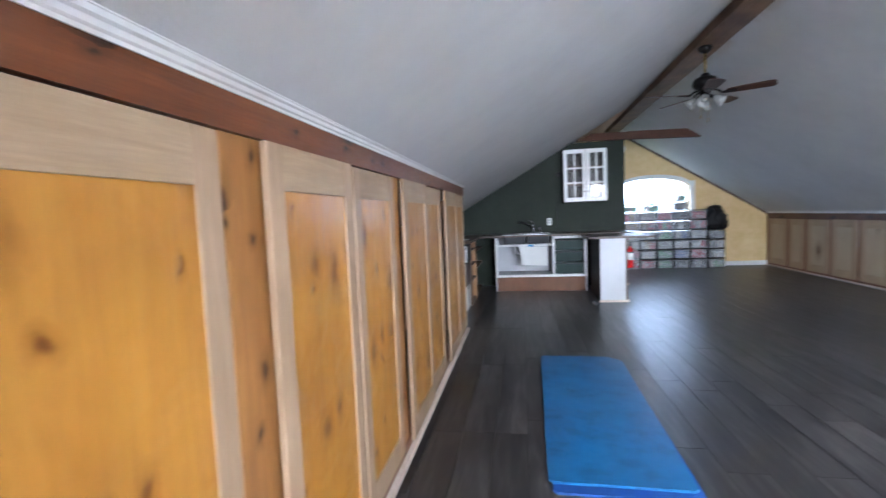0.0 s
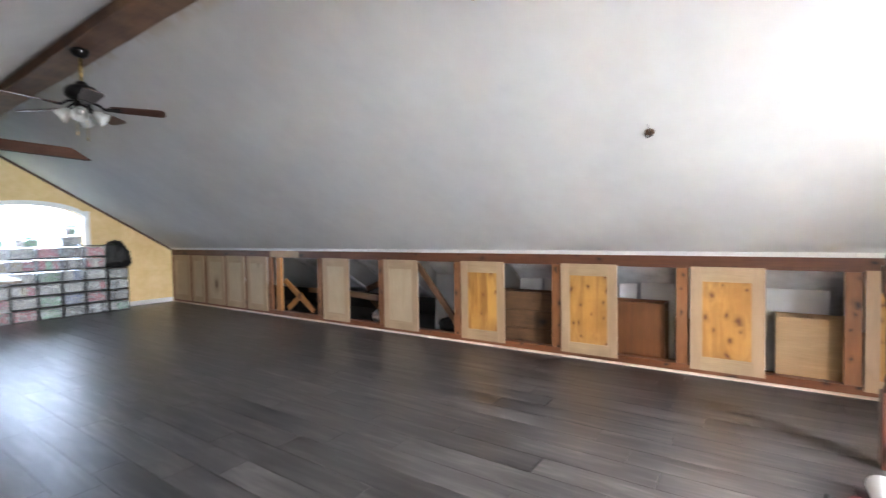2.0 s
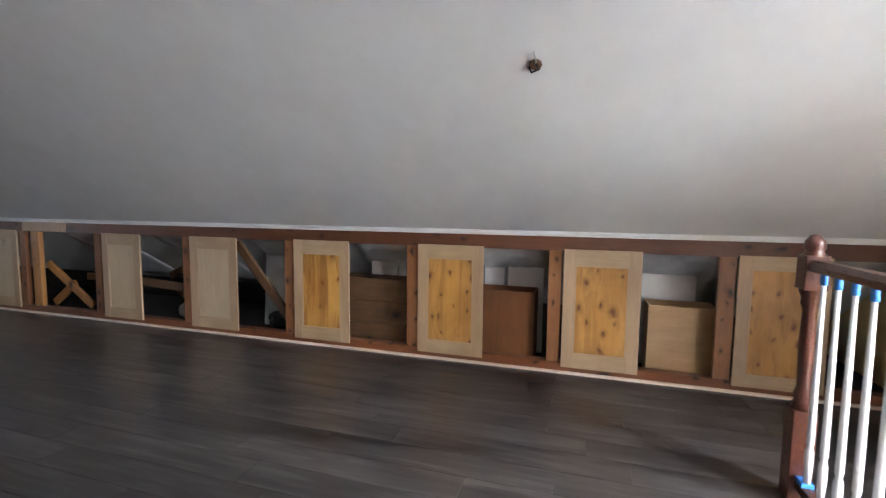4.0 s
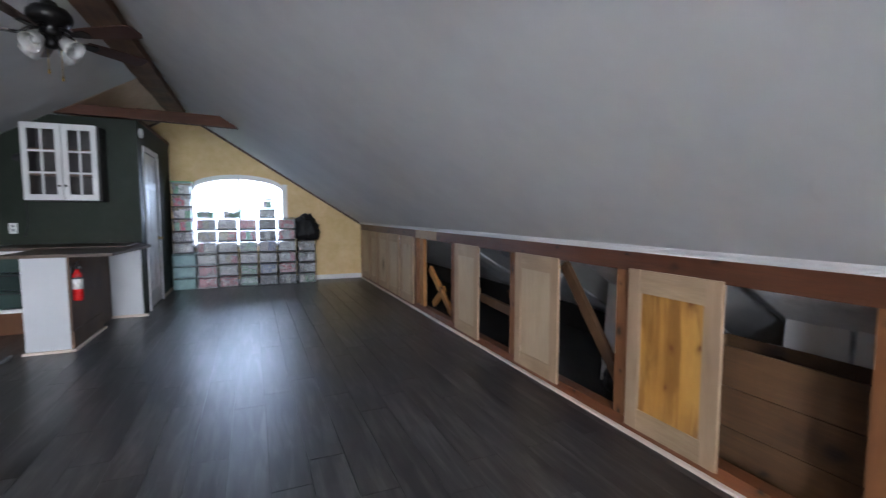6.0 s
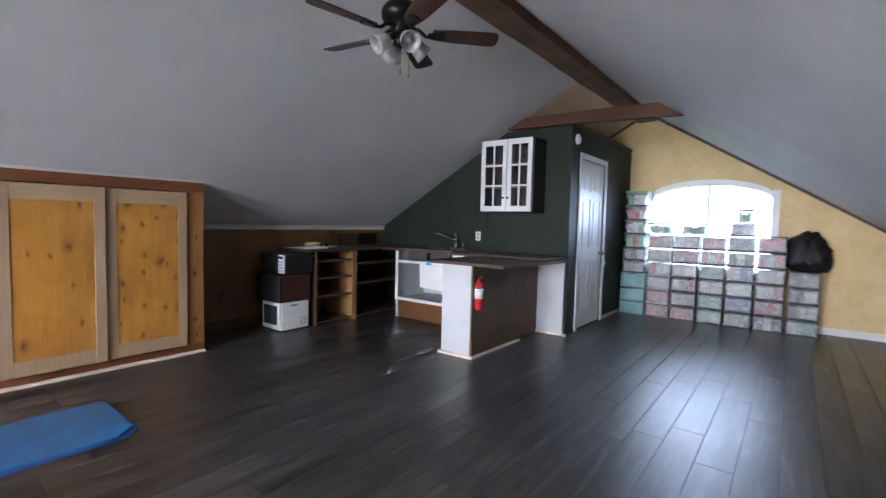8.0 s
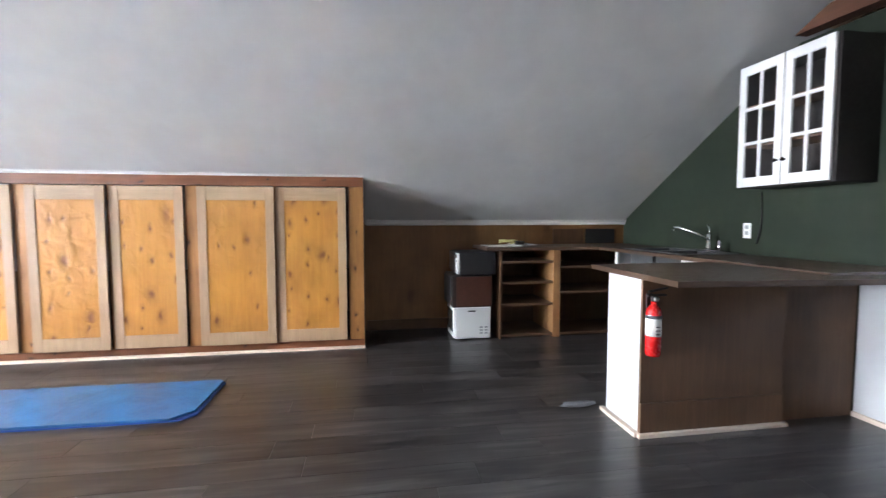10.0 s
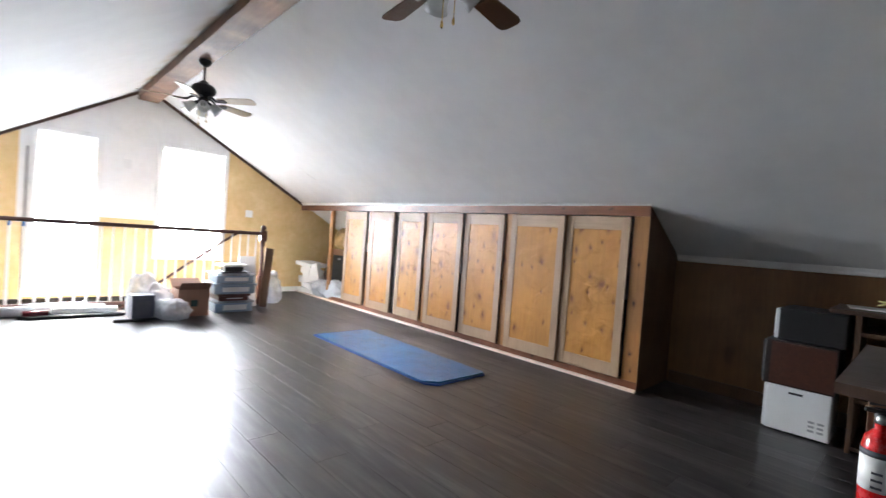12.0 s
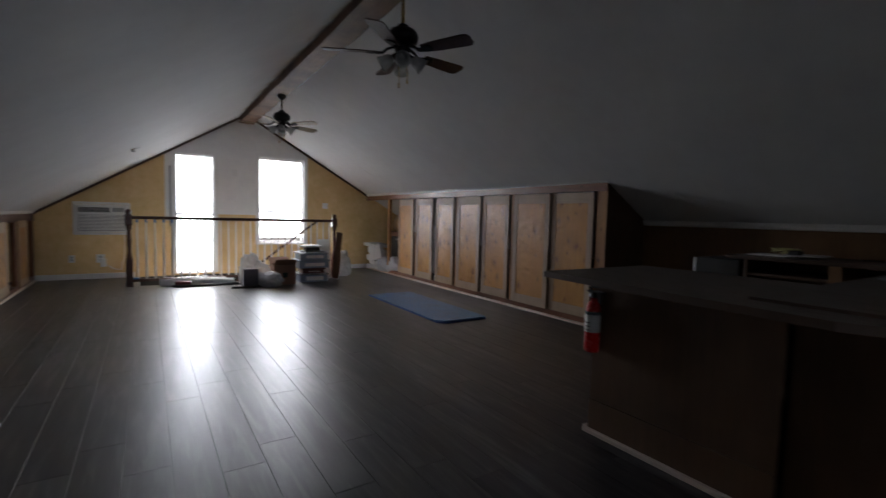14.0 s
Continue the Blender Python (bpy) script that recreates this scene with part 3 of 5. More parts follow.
slope_trim("trim_slope_south_west", SOUTH + 0.005, SOUTH + 0.035, True)
slope_trim("trim_slope_south_east", SOUTH + 0.005, SOUTH + 0.035, False)
slope_trim("trim_slope_north_west", NORTH - 0.035, NORTH - 0.003, True)
slope_trim("trim_slope_north_east", NORTH - 0.035, NORTH - 0.003, False)
tagged(part("baseboard_north", box(PX + 0.002, FACE_E, NORTH - 0.018, NORTH - 0.002, 0, 0.09, 0.004), WHITE), "white baseboard on the yellow wall", "baseboard", kind="structure")
tagged(part("baseboard_south_east", box(HX1 + 0.02, FACE_E, SOUTH + 0.002, SOUTH + 0.018, 0, 0.09, 0.004), WHITE), "white baseboard on the yellow wall", "baseboard", kind="structure")
tagged(part("baseboard_south_west", box(X_WEST, HX0, SOUTH + 0.002, SOUTH + 0.018, 0, 0.09, 0.004), WHITE), "white baseboard on the yellow wall", "baseboard", kind="structure")
tagged(part("baseboard_partition", box(PX + 0.002, PX + 0.016, DY1 + 0.07, NORTH - 0.02, 0, 0.045, 0.004), TRIMPINK), "pale strip at the foot of the partition", "baseboard", kind="structure")

# ---- west cupboard wall ----
Z_HEAD = 1.515
posts_w = [(0.27, 0.36), (0.76, 0.84), (1.43, 1.60), (2.725, 2.90), (3.43, 3.475), (4.055, 4.22), (4.79, 4.83), (5.46, 5.598)]
cup = tagged(new("wall_cupboard_frame"), "stained pine framing of the low cupboard wall", "cupboard frame", kind="structure")
part("header", prism([(FACE_W - 0.04, Z_HEAD), (FACE_W + 0.012, Z_HEAD), (FACE_W + 0.012, 1.603), (FACE_W - 0.04, 1.603)], "y", SOUTH + 0.004, 5.6), PINE, cup)
part("sill_plate", box(FACE_W - 0.09, FACE_W, 0.27, 5.6, 0, 0.082, 0.003), PINE, cup)
for a, b in posts_w:
    part("post", box(FACE_W - 0.045, FACE_W, a, b, 0.083, Z_HEAD - 0.001, 0.003), PINEGOLD, cup)


def crown(name, face, sign, zlow, y0, y1, f, label):
    """Stepped moulding between a low wall and the slope; sign: the side on which the room lies."""
    o = [(-0.03, 0), (0.014, 0), (0.014, 0.008), (0.02, 0.012), (0.022, 0.022), (0.03, 0.026)]
    bm = bmesh.new()
    rings = []
    for y in (y0, y1):
        pts = [(face + sign * a, zlow + h) for a, h in o]
        xt = face + sign * 0.034
        pts += [(xt, f(xt, y) - 0.003), (face - sign * 0.03, f(face - sign * 0.03, y) - 0.003)]
        rings.append([bm.verts.new((x, y, z)) for x, z in pts])
    k = len(rings[0])
    for i in range(k):
        bm.faces.new((rings[0][i], rings[1][i], rings[1][(i + 1) % k], rings[0][(i + 1) % k]))
    bm.faces.new(rings[0]), bm.faces.new(rings[1])
    bmesh.ops.recalc_face_normals(bm, faces=bm.faces)
    tagged(part(name, bm, WHITE), label, "trim", kind="structure")


crown("trim_crown_west", FACE_W, 1, 1.604, SOUTH + 0.036, 5.605, roof_west, "white crown moulding above the cupboard doors")
tagged(part("trim_floor_west", prism([(FACE_W, 0), (FACE_W + 0.032, 0), (FACE_W + 0.024, 0.016), (FACE_W, 0.022)], "y", SOUTH + 0.02, 5.6), TRIMPINK), "pale moulding at the foot of the cupboards", "trim", kind="structure")


def panel_door(name, frame_ob, x_face, sign, y0, y1, z0, z1, stile, top, panel_mat, label, raised=False):
    """A framed door under a wall frame: a stained panel with stiles and rails round it. sign: the way it faces along x."""
    t = 0.02
    xa, xb = sorted((x_face, x_face - sign * t))
    low_z, high_z = z0 + top * 0.95, z1 - top
    d = part(name, box(xa + 0.006, xb - 0.006, y0 + stile - 0.003, y1 - stile + 0.003, low_z - 0.003, high_z + 0.003), panel_mat, frame_ob, label)
    part("stile", box(xa, xb, y0, y0 + stile, z0, z1, 0.003), STILE, d)
    part("stile", box(xa, xb, y1 - stile, y1, z0, z1, 0.003), STILE, d)
    part("top_rail", box(xa + 0.001, xb - 0.001, y0 + stile, y1 - stile, high_z, z1, 0.002), RAIL, d)
    part("bottom_rail", box(xa + 0.001, xb - 0.001, y0 + stile, y1 - stile, z0, low_z, 0.002), RAIL if raised else STILE, d)
    if raised:
        s = 0.012
        for a, b, c, e in ((y0 + stile, y0 + stile + s, low_z, high_z), (y1 - stile - s, y1 - stile, low_z, high_z)):
            part("bead", box(xa + 0.002, xb - 0.002, a, b, c, e, 0.002), STILE, d)
    return d


# every second door slides on the front track
doors_w = [(0.80, 1.395, 0), (1.545, 2.105, 0.023), (2.18, 2.72, 0), (2.84, 3.435, 0.023), (3.46, 4.045, 0), (4.165, 4.81, 0.023), (4.818, 5.44, 0)]
for y0, y1, track in doors_w:
    panel_door("cupboard_door", cup, FACE_W + 0.024 + track, 1, y0, y1, 0.09, 1.505, 0.075, 0.12, GOLD, "tall cupboard door with golden plywood panel and bare frame")

# ---- east low wall with sliding panels ----
E_HEAD, E_TRIM = 0.965, 1.075
posts_e = [(-0.79, -0.71), (0.307, 0.415), (1.485, 1.585), (2.675, 2.775), (3.915, 4.015), (5.145, 5.245), (6.395, 6.495), (7.38, 7.51), (7.62, 7.72), (8.30, 8.38), (8.95, 9.03), (9.64, 9.74), (10.18, 10.26), (10.90, 10.985)]
low = tagged(new("wall_low_frame"), "red brown stained framing of the low east wall", "low wall frame", kind="structure")
part("header", box(FACE_E - 0.012, FACE_E + 0.04, SOUTH + 0.004, NORTH - 0.04, E_HEAD, E_TRIM, 0.002), HEADER_DARK, low)
part("sill_plate", box(FACE_E, FACE_E + 0.09, SOUTH + 0.004, NORTH - 0.04, 0, 0.085, 0.003), PINE, low)
for a, b in posts_e:
    part("post", box(FACE_E, FACE_E + 0.05, a, b, 0.086, E_HEAD - 0.001, 0.003), PINEGOLD if a == 7.38 else PINEV, low)
part("header_patch", box(FACE_E - 0.016, FACE_E - 0.012, 6.9, 7.62, E_HEAD + 0.004, E_TRIM - 0.002, 0.001), STILE, low, "bare pale board nailed over the header")
crown("trim_crown_east", FACE_E, -1, E_TRIM + 0.001, SOUTH + 0.036, NORTH - 0.036, roof_east, "white crown moulding above the low wall")
tagged(part("trim_floor_east", prism([(FACE_E, 0), (FACE_E - 0.024, 0), (FACE_E - 0.018, 0.012), (FACE_E, 0.018)], "y", SOUTH + 0.02, NORTH - 0.02), TRIMPINK), "pale moulding at the foot of the low wall", "trim", kind="structure")

for y0, y1, m, st, tp in ((-0.24, 0.30, GOLDWARM, 0.075, 0.1), (0.914, 1.471, GOLDWARM, 0.085, 0.13), (2.10, 2.668, GOLDWARM, 0.085, 0.12), (3.326, 3.90, GOLDKNOT, 0.085, 0.13)):
    panel_door("sliding_door", low, FACE_E - 0.022, -1, y0, y1, 0.055, 0.98, st, tp, m, "low sliding door with golden knotty panel in bare frame", True)
for y0, y1 in ((4.555, 5.13), (5.80, 6.35), (7.73, 8.29), (8.38, 8.94), (9.03, 9.62), (9.72, 10.17), (10.26, 10.89)):
    dep = 0.0 if y1 < 9.5 else 0.012
    panel_door("sliding_door", low, FACE_E - 0.022 + dep, -1, y0, y1, 0.055, 0.975, 0.085, 0.12, PALE, "low sliding door of bare unstained plywood", True)

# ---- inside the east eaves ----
tagged(part("floor_eaves", box(FACE_E + 0.09, X_EAST, SOUTH, NORTH, -0.012, 0.004), DARKVOID), "floor inside the eaves, coloured near black for shade", "floor", kind="structure")


def eave_box(y0, y1, x0, x1, h, m, label, boards=1):
    """An open plywood crate: boarded front, sides, back and base."""
    c = thing("wooden_crate", ((x0 + x1) / 2, (y0 + y1) / 2, 0.004), label, "crate", "crates in the eaves")
    bh = (h - 0.004) / boards
    for i in range(boards):
        part("front_board", box(x0, x0 + 0.016, y0, y1, 0.004 + i * bh + 0.002, 0.004 + (i + 1) * bh - 0.002, 0.003), m, c)
    part("back_board", box(x1 - 0.016, x1, y0, y1, 0.004, h, 0.003), m, c)
    for a in (y0, y1 - 0.016):
        part("side_board", box(x0 + 0.016, x1 - 0.016, a, a + 0.016, 0.004, h - 0.004, 0.003), m, c)
    part("base", box(x0 + 0.016, x1 - 0.016, y0 + 0.016, y1 - 0.016, 0.004, 0.02), m, c)
    return c


LIGHTPLY = wood("pale_pine_plywood", (0.52, 0.34, 0.175), (0.38, 0.225, 0.105), 0.55, "y", knots=0.2, knot_scale=3.0, stain=0.3)
eave_box(0.36, 0.84, 5.70, 5.96, 0.56, LIGHTPLY, "light plywood box standing inside the eaves")
eave_box(1.70, 2.24, 5.70, 5.95, 0.60, REDPLY, "amber plywood box standing inside the eaves")
PLANKWOOD = wood("rough_brown_planks", (0.17, 0.085, 0.036), (0.045, 0.021, 0.01), 0.65, "y", knots=0.3, knot_col=(0.02, 0.009, 0.005), knot_scale=4.0, stain=0.5)
eave_box(2.70, 3.60, 5.72, 5.96, 0.63, PLANKWOOD, "brown plank crate standing inside the eaves", 3)


def sloped_sheet(y0, y1, x0, x1, m, label, seed):
    bm = bmesh.new()
    nx, ny = 8, 10
    grid = [[bm.verts.new((x0 + (x1 - x0) * i / nx, y0 + (y1 - y0) * j / ny,
                           roof_east(x0 + (x1 - x0) * i / nx, 0) - 0.02 - 0.03 * abs(noise.noise(Vector((i * 0.7, j * 0.6, seed)))))) for j in range(ny + 1)] for i in range(nx + 1)]
    for i in range(nx):
        for j in range(ny):
            bm.faces.new((grid[i][j], grid[i + 1][j], grid[i + 1][j + 1], grid[i][j + 1])).smooth = True
    g = bmesh.ops.extrude_face_region(bm, geom=bm.faces[:])
    bmesh.ops.translate(bm, verts=[v for v in g["geom"] if isinstance(v, bmesh.types.BMVert)], vec=(0, 0, 0.012))
    bmesh.ops.recalc_face_normals(bm, faces=bm.faces)
    solo("insulation_batt", bm, m, label, "insulation")


for k, (y0, y1) in enumerate(((0.3, 0.95), (1.0, 1.6), (1.65, 2.3), (2.75, 3.4), (3.95, 4.6), (5.2, 5.85), (6.5, 7.3))):
    sloped_sheet(y0, y1, 5.72, 6.75, INSUL, "grey white insulation sheet under the roof slope", k * 3.3)


def brace(y0, z0, y1, z1, x, m=PINEV):
    d = Vector((0, y1 - y0, z1 - z0))
    l = d.length
    bm = box(-0.02, 0.02, -0.04, 0.04, 0, l, 0.003)
    turned(bm, Matrix.Translation((x, y0, z0)) @ Matrix.Rotation(-math.atan2(y1 - y0, z1 - z0), 4, "X"))
    return solo("diagonal_brace", bm, m, "diagonal pine brace inside the low wall", "brace")


brace(4.0, 0.14, 4.66, 0.92, 5.66, PLY)
brace(6.72, 0.12, 7.42, 0.58, 5.66, PINEGOLD)
brace(7.42, 0.10, 7.06, 0.36, 5.71, PINEGOLD)
brace(6.40, 0.42, 7.05, 0.42, 5.85, PLYLIGHT)
brace(5.2, 0.42, 5.9, 0.46, 5.62, PLY)
brace(5.2, 0.72, 5.75, 0.5, 5.85, PLY)
brace(5.3, 0.05, 5.72, 0.36, 5.9, PLY)
solo("white_cable", rod([(5.72 + 0.05 * math.sin(i * 0.9), 1.5 + 0.09 * i, 0.012 + 0.012 * (i % 2)) for i in range(8)], 0.006), WHITE, "white cable lying on the eaves floor", "cable")
solo("rolled_blanket", lump(5.95, 5.45, 0.1, 0.16, 0.26, 0.13, 5.0, 0.2), FOAM, "pale crumpled sheet lying inside the eaves", "blanket")
solo("black_sack", lump(6.0, 4.25, 0.09, 0.2, 0.28, 0.11, 8.0, 0.2), BLACKBAG, "black plastic sack lying inside the eaves", "sack")

for y0, y1, x, h in ((0.45, 0.98, 6.0, 0.78), (1.66, 1.98, 5.99, 0.79), (2.02, 2.2, 6.02, 0.74), (2.74, 3.05, 5.99, 0.79), (3.08, 3.36, 6.01, 0.76), (4.1, 4.62, 6.0, 0.77)):
    solo("foam_sheet", turned(box(-0.01, 0.01, y0, y1, 0, h, 0.003), pose(x, 0, 0.005, 0, 4, 0)), DRYWALL, "white insulation board standing behind the crates", "insulation board")


# ---- windows and doors ----
def window_frame_box(parent, x0, x1, z0, z1, y, w, depth, m=WHITE, name="frame_member"):
    for a, b, c, d in ((x0, x0 + w, z0, z1), (x1 - w, x1, z0, z1), (x0 + w, x1 - w, z0, z0 + w), (x0 + w, x1 - w, z1 - w, z1)):
        part(name, box(a, b, y - depth / 2, y + depth / 2, c, d, 0.003), m, parent)


def pane(parent, x0, x1, z0, z1, y):
    g = part("pane", box(x0, x1, y - 0.002, y + 0.002, z0, z1), PANE, parent, "clear window pane")
    g.visible_shadow = False


def casing(parent, x0, x1, z0, z1, y, w, sill):
    part("casing", box(x0 - w, x0, y, y + 0.02, z0, z1 + w, 0.003), WHITE, parent)
    part("casing", box(x1, x1 + w, y, y + 0.02, z0, z1 + w, 0.003), WHITE, parent)
    part("casing", box(x0, x1, y, y + 0.02, z1, z1 + w, 0.003), WHITE, parent)
    if sill:
        part("window_sill", box(x0 - w, x1 + w, y, y + 0.05, z0 - 0.03, z0 - 0.001, 0.005), WHITE, parent)


w1 = tagged(new("window_1"), "tall bright glazed door with white casing", "glazed door", kind="structure")
x0, x1, z0, z1 = DOORG
window_frame_box(w1, x0, x1, z0, z1, SOUTH - 0.1, 0.03, 0.06)
part("meeting_rail", box(x0 + 0.03, x1 - 0.03, SOUTH - 0.12, SOUTH - 0.08, 1.11, 1.14, 0.003), WHITE, w1)
pane(w1, x0 + 0.03, x1 - 0.03, z0 + 0.03, 1.11, SOUTH - 0.1)
pane(w1, x0 + 0.03, x1 - 0.03, 1.14, z1 - 0.03, SOUTH - 0.1)
casing(w1, x0, x1, z0, z1, SOUTH + 0.005, 0.06, False)


def jamb(parent, x0, x1, z0, z1, y0, y1):
    """White lining of a wall opening."""
    for a, b, c, d in ((x0 - 0.003, x0 + 0.012, z0, z1), (x1 - 0.012, x1 + 0.003, z0, z1), (x0 + 0.012, x1 - 0.012, z1 - 0.012, z1 + 0.003), (x0 + 0.012, x1 - 0.012, z0 - 0.003, z0 + 0.012)):
        part("jamb", box(a, b, y0, y1, c, d, 0.002), WHITE, parent)


jamb(w1, x0, x1, z0, z1, SOUTH - 0.069, SOUTH + 0.004)
part("grey_stop", box(3.665, 3.69, SOUTH + 0.005, SOUTH + 0.04, 0.9, 1.98, 0.003), GREY, w1)

w2 = tagged(new("window_2"), "bright double hung window with white casing", "window", kind="structure")
x0, x1, z0, z1 = WINR
window_frame_box(w2, x0, x1, z0, z1, SOUTH - 0.1, 0.035, 0.06)
part("meeting_rail", box(x0 + 0.035, x1 - 0.035, SOUTH - 0.12, SOUTH - 0.08, 1.19, 1.225, 0.003), WHITE, w2)
pane(w2, x0 + 0.035, x1 - 0.035, z0 + 0.035, 1.19, SOUTH - 0.1)
pane(w2, x0 + 0.035, x1 - 0.035, 1.225, z1 - 0.035, SOUTH - 0.1)
part("muntin", box((x0 + x1) / 2 - 0.01, (x0 + x1) / 2 + 0.01, SOUTH - 0.11, SOUTH - 0.09, 1.225, z1 - 0.035, 0.002), WHITE, w2)
casing(w2, x0, x1, z0, z1, SOUTH + 0.005, 0.06, True)
jamb(w2, x0, x1, z0, z1, SOUTH - 0.069, SOUTH + 0.004)

w3 = tagged(new("window_3"), "bright arched window with white casing", "arched window", kind="structure")
N = 24
xs = [ARCH_L + (ARCH_R - ARCH_L) * i / N for i in range(N + 1)]
bm = bmesh.new()
for a, b in zip(xs, xs[1:]):
    prism([(a, arch_z(a)), (b, arch_z(b)), (b, arch_z(b) + 0.075), (a, arch_z(a) + 0.075)], "y", NORTH - 0.022, NORTH - 0.001, bm)
bmesh.ops.remove_doubles(bm, verts=bm.verts, dist=0.0005)
part("arch_casing", bm, WHITE, w3)
part("casing", box(ARCH_L - 0.085, ARCH_L, NORTH - 0.022, NORTH - 0.001, ARCH_B, arch_z(ARCH_L) + 0.1, 0.003), WHITE, w3)
part("casing", box(ARCH_R, ARCH_R + 0.085, NORTH - 0.022, NORTH - 0.001, ARCH_B, arch_z(ARCH_R) + 0.1, 0.003), WHITE, w3)
part("window_sill", box(ARCH_L - 0.09, ARCH_R + 0.09, NORTH - 0.05, NORTH - 0.001, ARCH_B - 0.035, ARCH_B - 0.001, 0.004), WHITE, w3)
mx = 3.325
part("mullion", box(mx - 0.02, mx + 0.02, NORTH + 0.06, NORTH + 0.12, ARCH_B, arch_z(mx) - 0.001, 0.004), WHITE, w3)
for a, b in ((ARCH_L, mx - 0.02), (mx + 0.02, ARCH_R)):
    ys = [a + (b - a) * i / 12 for i in range(13)]
    g = part("pane", prism([(a, ARCH_B + 0.001), (b, ARCH_B + 0.001)] + [(q, arch_z(q) - 0.002) for q in ys[::-1]], "y", NORTH + 0.088, NORTH + 0.092), PANE, w3, "clear arched window pane")
    g.visible_shadow = False

# six panel door in the partition
d1 = tagged(new("door_1"), "white six panel interior door, closed", "door", kind="structure")
d1.location = (PX, (DY0 + DY1) / 2, 0)
part("door_leaf", box(PX - 0.06, PX - 0.022, DY0 + 0.004, DY1 - 0.004, 0.012, DTOP - 0.004, 0.002), WHITE, d1)
yc = (DY0 + DY1) / 2
for a, b in ((DY0 + 0.004, DY0 + 0.11), (yc - 0.05, yc + 0.05), (DY1 - 0.11, DY1 - 0.004)):
    part("stile", box(PX - 0.022, PX - 0.01, a, b, 0.012, DTOP - 0.004, 0.004), WHITE, d1)
for a, b in ((0.012, 0.24), (0.86, 1.02), (1.62, 1.72), (1.98, DTOP - 0.004)):
    for ya, yb in ((DY0 + 0.11, yc - 0.05), (yc + 0.05, DY1 - 0.11)):
        part("rail", box(PX - 0.022, PX - 0.01, ya, yb, a, b, 0.003), WHITE, d1)
for a, b in ((0.24, 0.86), (1.02, 1.62), (1.72, 1.98)):
    for ya, yb in ((DY0 + 0.11, yc - 0.05), (yc + 0.05, DY1 - 0.11)):
        part("raised_panel", box(PX - 0.026, PX - 0.013, ya + 0.03, yb - 0.03, a + 0.03, b - 0.03, 0.006), WHITE, d1)
for a, b, c, d in ((DY0 - 0.065, DY0, 0, DTOP + 0.065), (DY1, DY1 + 0.065, 0, DTOP + 0.065), (DY0, DY1, DTOP, DTOP + 0.065)):
    part("casing", box(PX - 0.004, PX + 0.018, a, b, c, d, 0.004), WHITE, d1)
bm = lathe([(0.001, 0), (0.024, 0.004), (0.024, 0.008), (0.009, 0.012), (0.009, 0.03), (0.026, 0.042), (0.028, 0.055), (0.015, 0.066), (0.001, 0.068)], seg=16)
turned(bm, Matrix.Translation((PX - 0.01, DY1 - 0.075, 0.93)) @ Matrix.Rotation(radians(90), 4, "Y"))
part("door_knob", bm, BRASS, d1, "brass door knob")

bm = turned(lathe([(0.06, 0), (0.06, 0.02), (0.045, 0.035), (0.001, 0.038)], seg=24), Matrix.Translation((PX + 0.001, 8.78, 2.30)) @ Matrix.Rotation(radians(90), 4, "Y"))
solo("smoke_alarm", bm, WHITE, "round white smoke alarm on the green wall", "smoke alarm")


def wall_plate(name, x, y, z, w, h, facing, label, cat, kind="switch"):
    t = thing(name, (x, y, z), label, cat)
    s = 1 if facing == "+y" else -1
    ya, yb = sorted((y + s * 0.001, y + s * 0.008))
    part("plate", box(x - w / 2, x + w / 2, ya, yb, z, z + h, 0.002), WHITE, t)
    ya, yb = sorted((y + s * 0.008, y + s * 0.013))
    if kind == "switch":
        part("toggle", box(x - 0.012, x + 0.012, ya, yb, z + h * 0.35, z + h * 0.65, 0.002), WHITE, t)
    else:
        for dz in (0.22, 0.6):
            part("socket", box(x - 0.016, x + 0.016, ya, yb, z + h * dz, z + h * dz + 0.03, 0.003), GREY, t)
    return t


wall_plate("light_switch", 0.84, SOUTH, 1.30, 0.12, 0.12, "+y", "white double light switch on the yellow wall", "switch")
wall_plate("thermostat", 2.61, SOUTH + 0.004, 1.86, 0.1, 0.13, "+y", "small white thermostat on the drywall", "thermostat")
wall_plate("wall_outlet", 5.08, SOUTH, 0.28, 0.08, 0.12, "+y", "white wall outlet on the yellow wall", "outlet", "o")
wall_plate("wall_outlet", 4.70, SOUTH, 0.27, 0.12, 0.14, "+y", "white double wall outlet on the yellow wall", "outlet", "o")
solo("plug_adapter", box(4.62, 4.70, SOUTH + 0.014, SOUTH + 0.07, 0.20, 0.34, 0.008), WHITE, "white plug adapter in the outlet", "adapter")
wall_plate("kitchen_outlet", 1.0, KITCHEN, 1.06, 0.075, 0.12, "-y", "white outlet on the green kitchen wall", "outlet", "o")

# through-wall air conditioner
ac = thing("air_conditioner", (4.66, SOUTH, 0.75), "white through wall air conditioner in a white frame", "air conditioner")
for a, b, c, d in ((4.27, 4.31, 0.74, 1.29), (5.01, 5.05, 0.74, 1.29), (4.31, 5.01, 0.74, 0.78), (4.31, 5.01, 1.25, 1.29)):
    part("frame_board", box(a, b, SOUTH + 0.002, SOUTH + 0.03, c, d, 0.003), WHITE, ac)
part("housing", box(4.315, 5.005, SOUTH - 0.15, SOUTH + 0.07, 0.785, 1.245, 0.008), APPL, ac)
part("front_grille", box(4.35, 4.97, SOUTH + 0.07, SOUTH + 0.085, 0.81, 1.08, 0.004), GREY, ac, "grey slatted intake grille")
for i in range(11):
    z = 0.825 + i * 0.0235
    part("slat", box(4.36, 4.96, SOUTH + 0.085, SOUTH + 0.091, z, z + 0.012), APPL, ac)
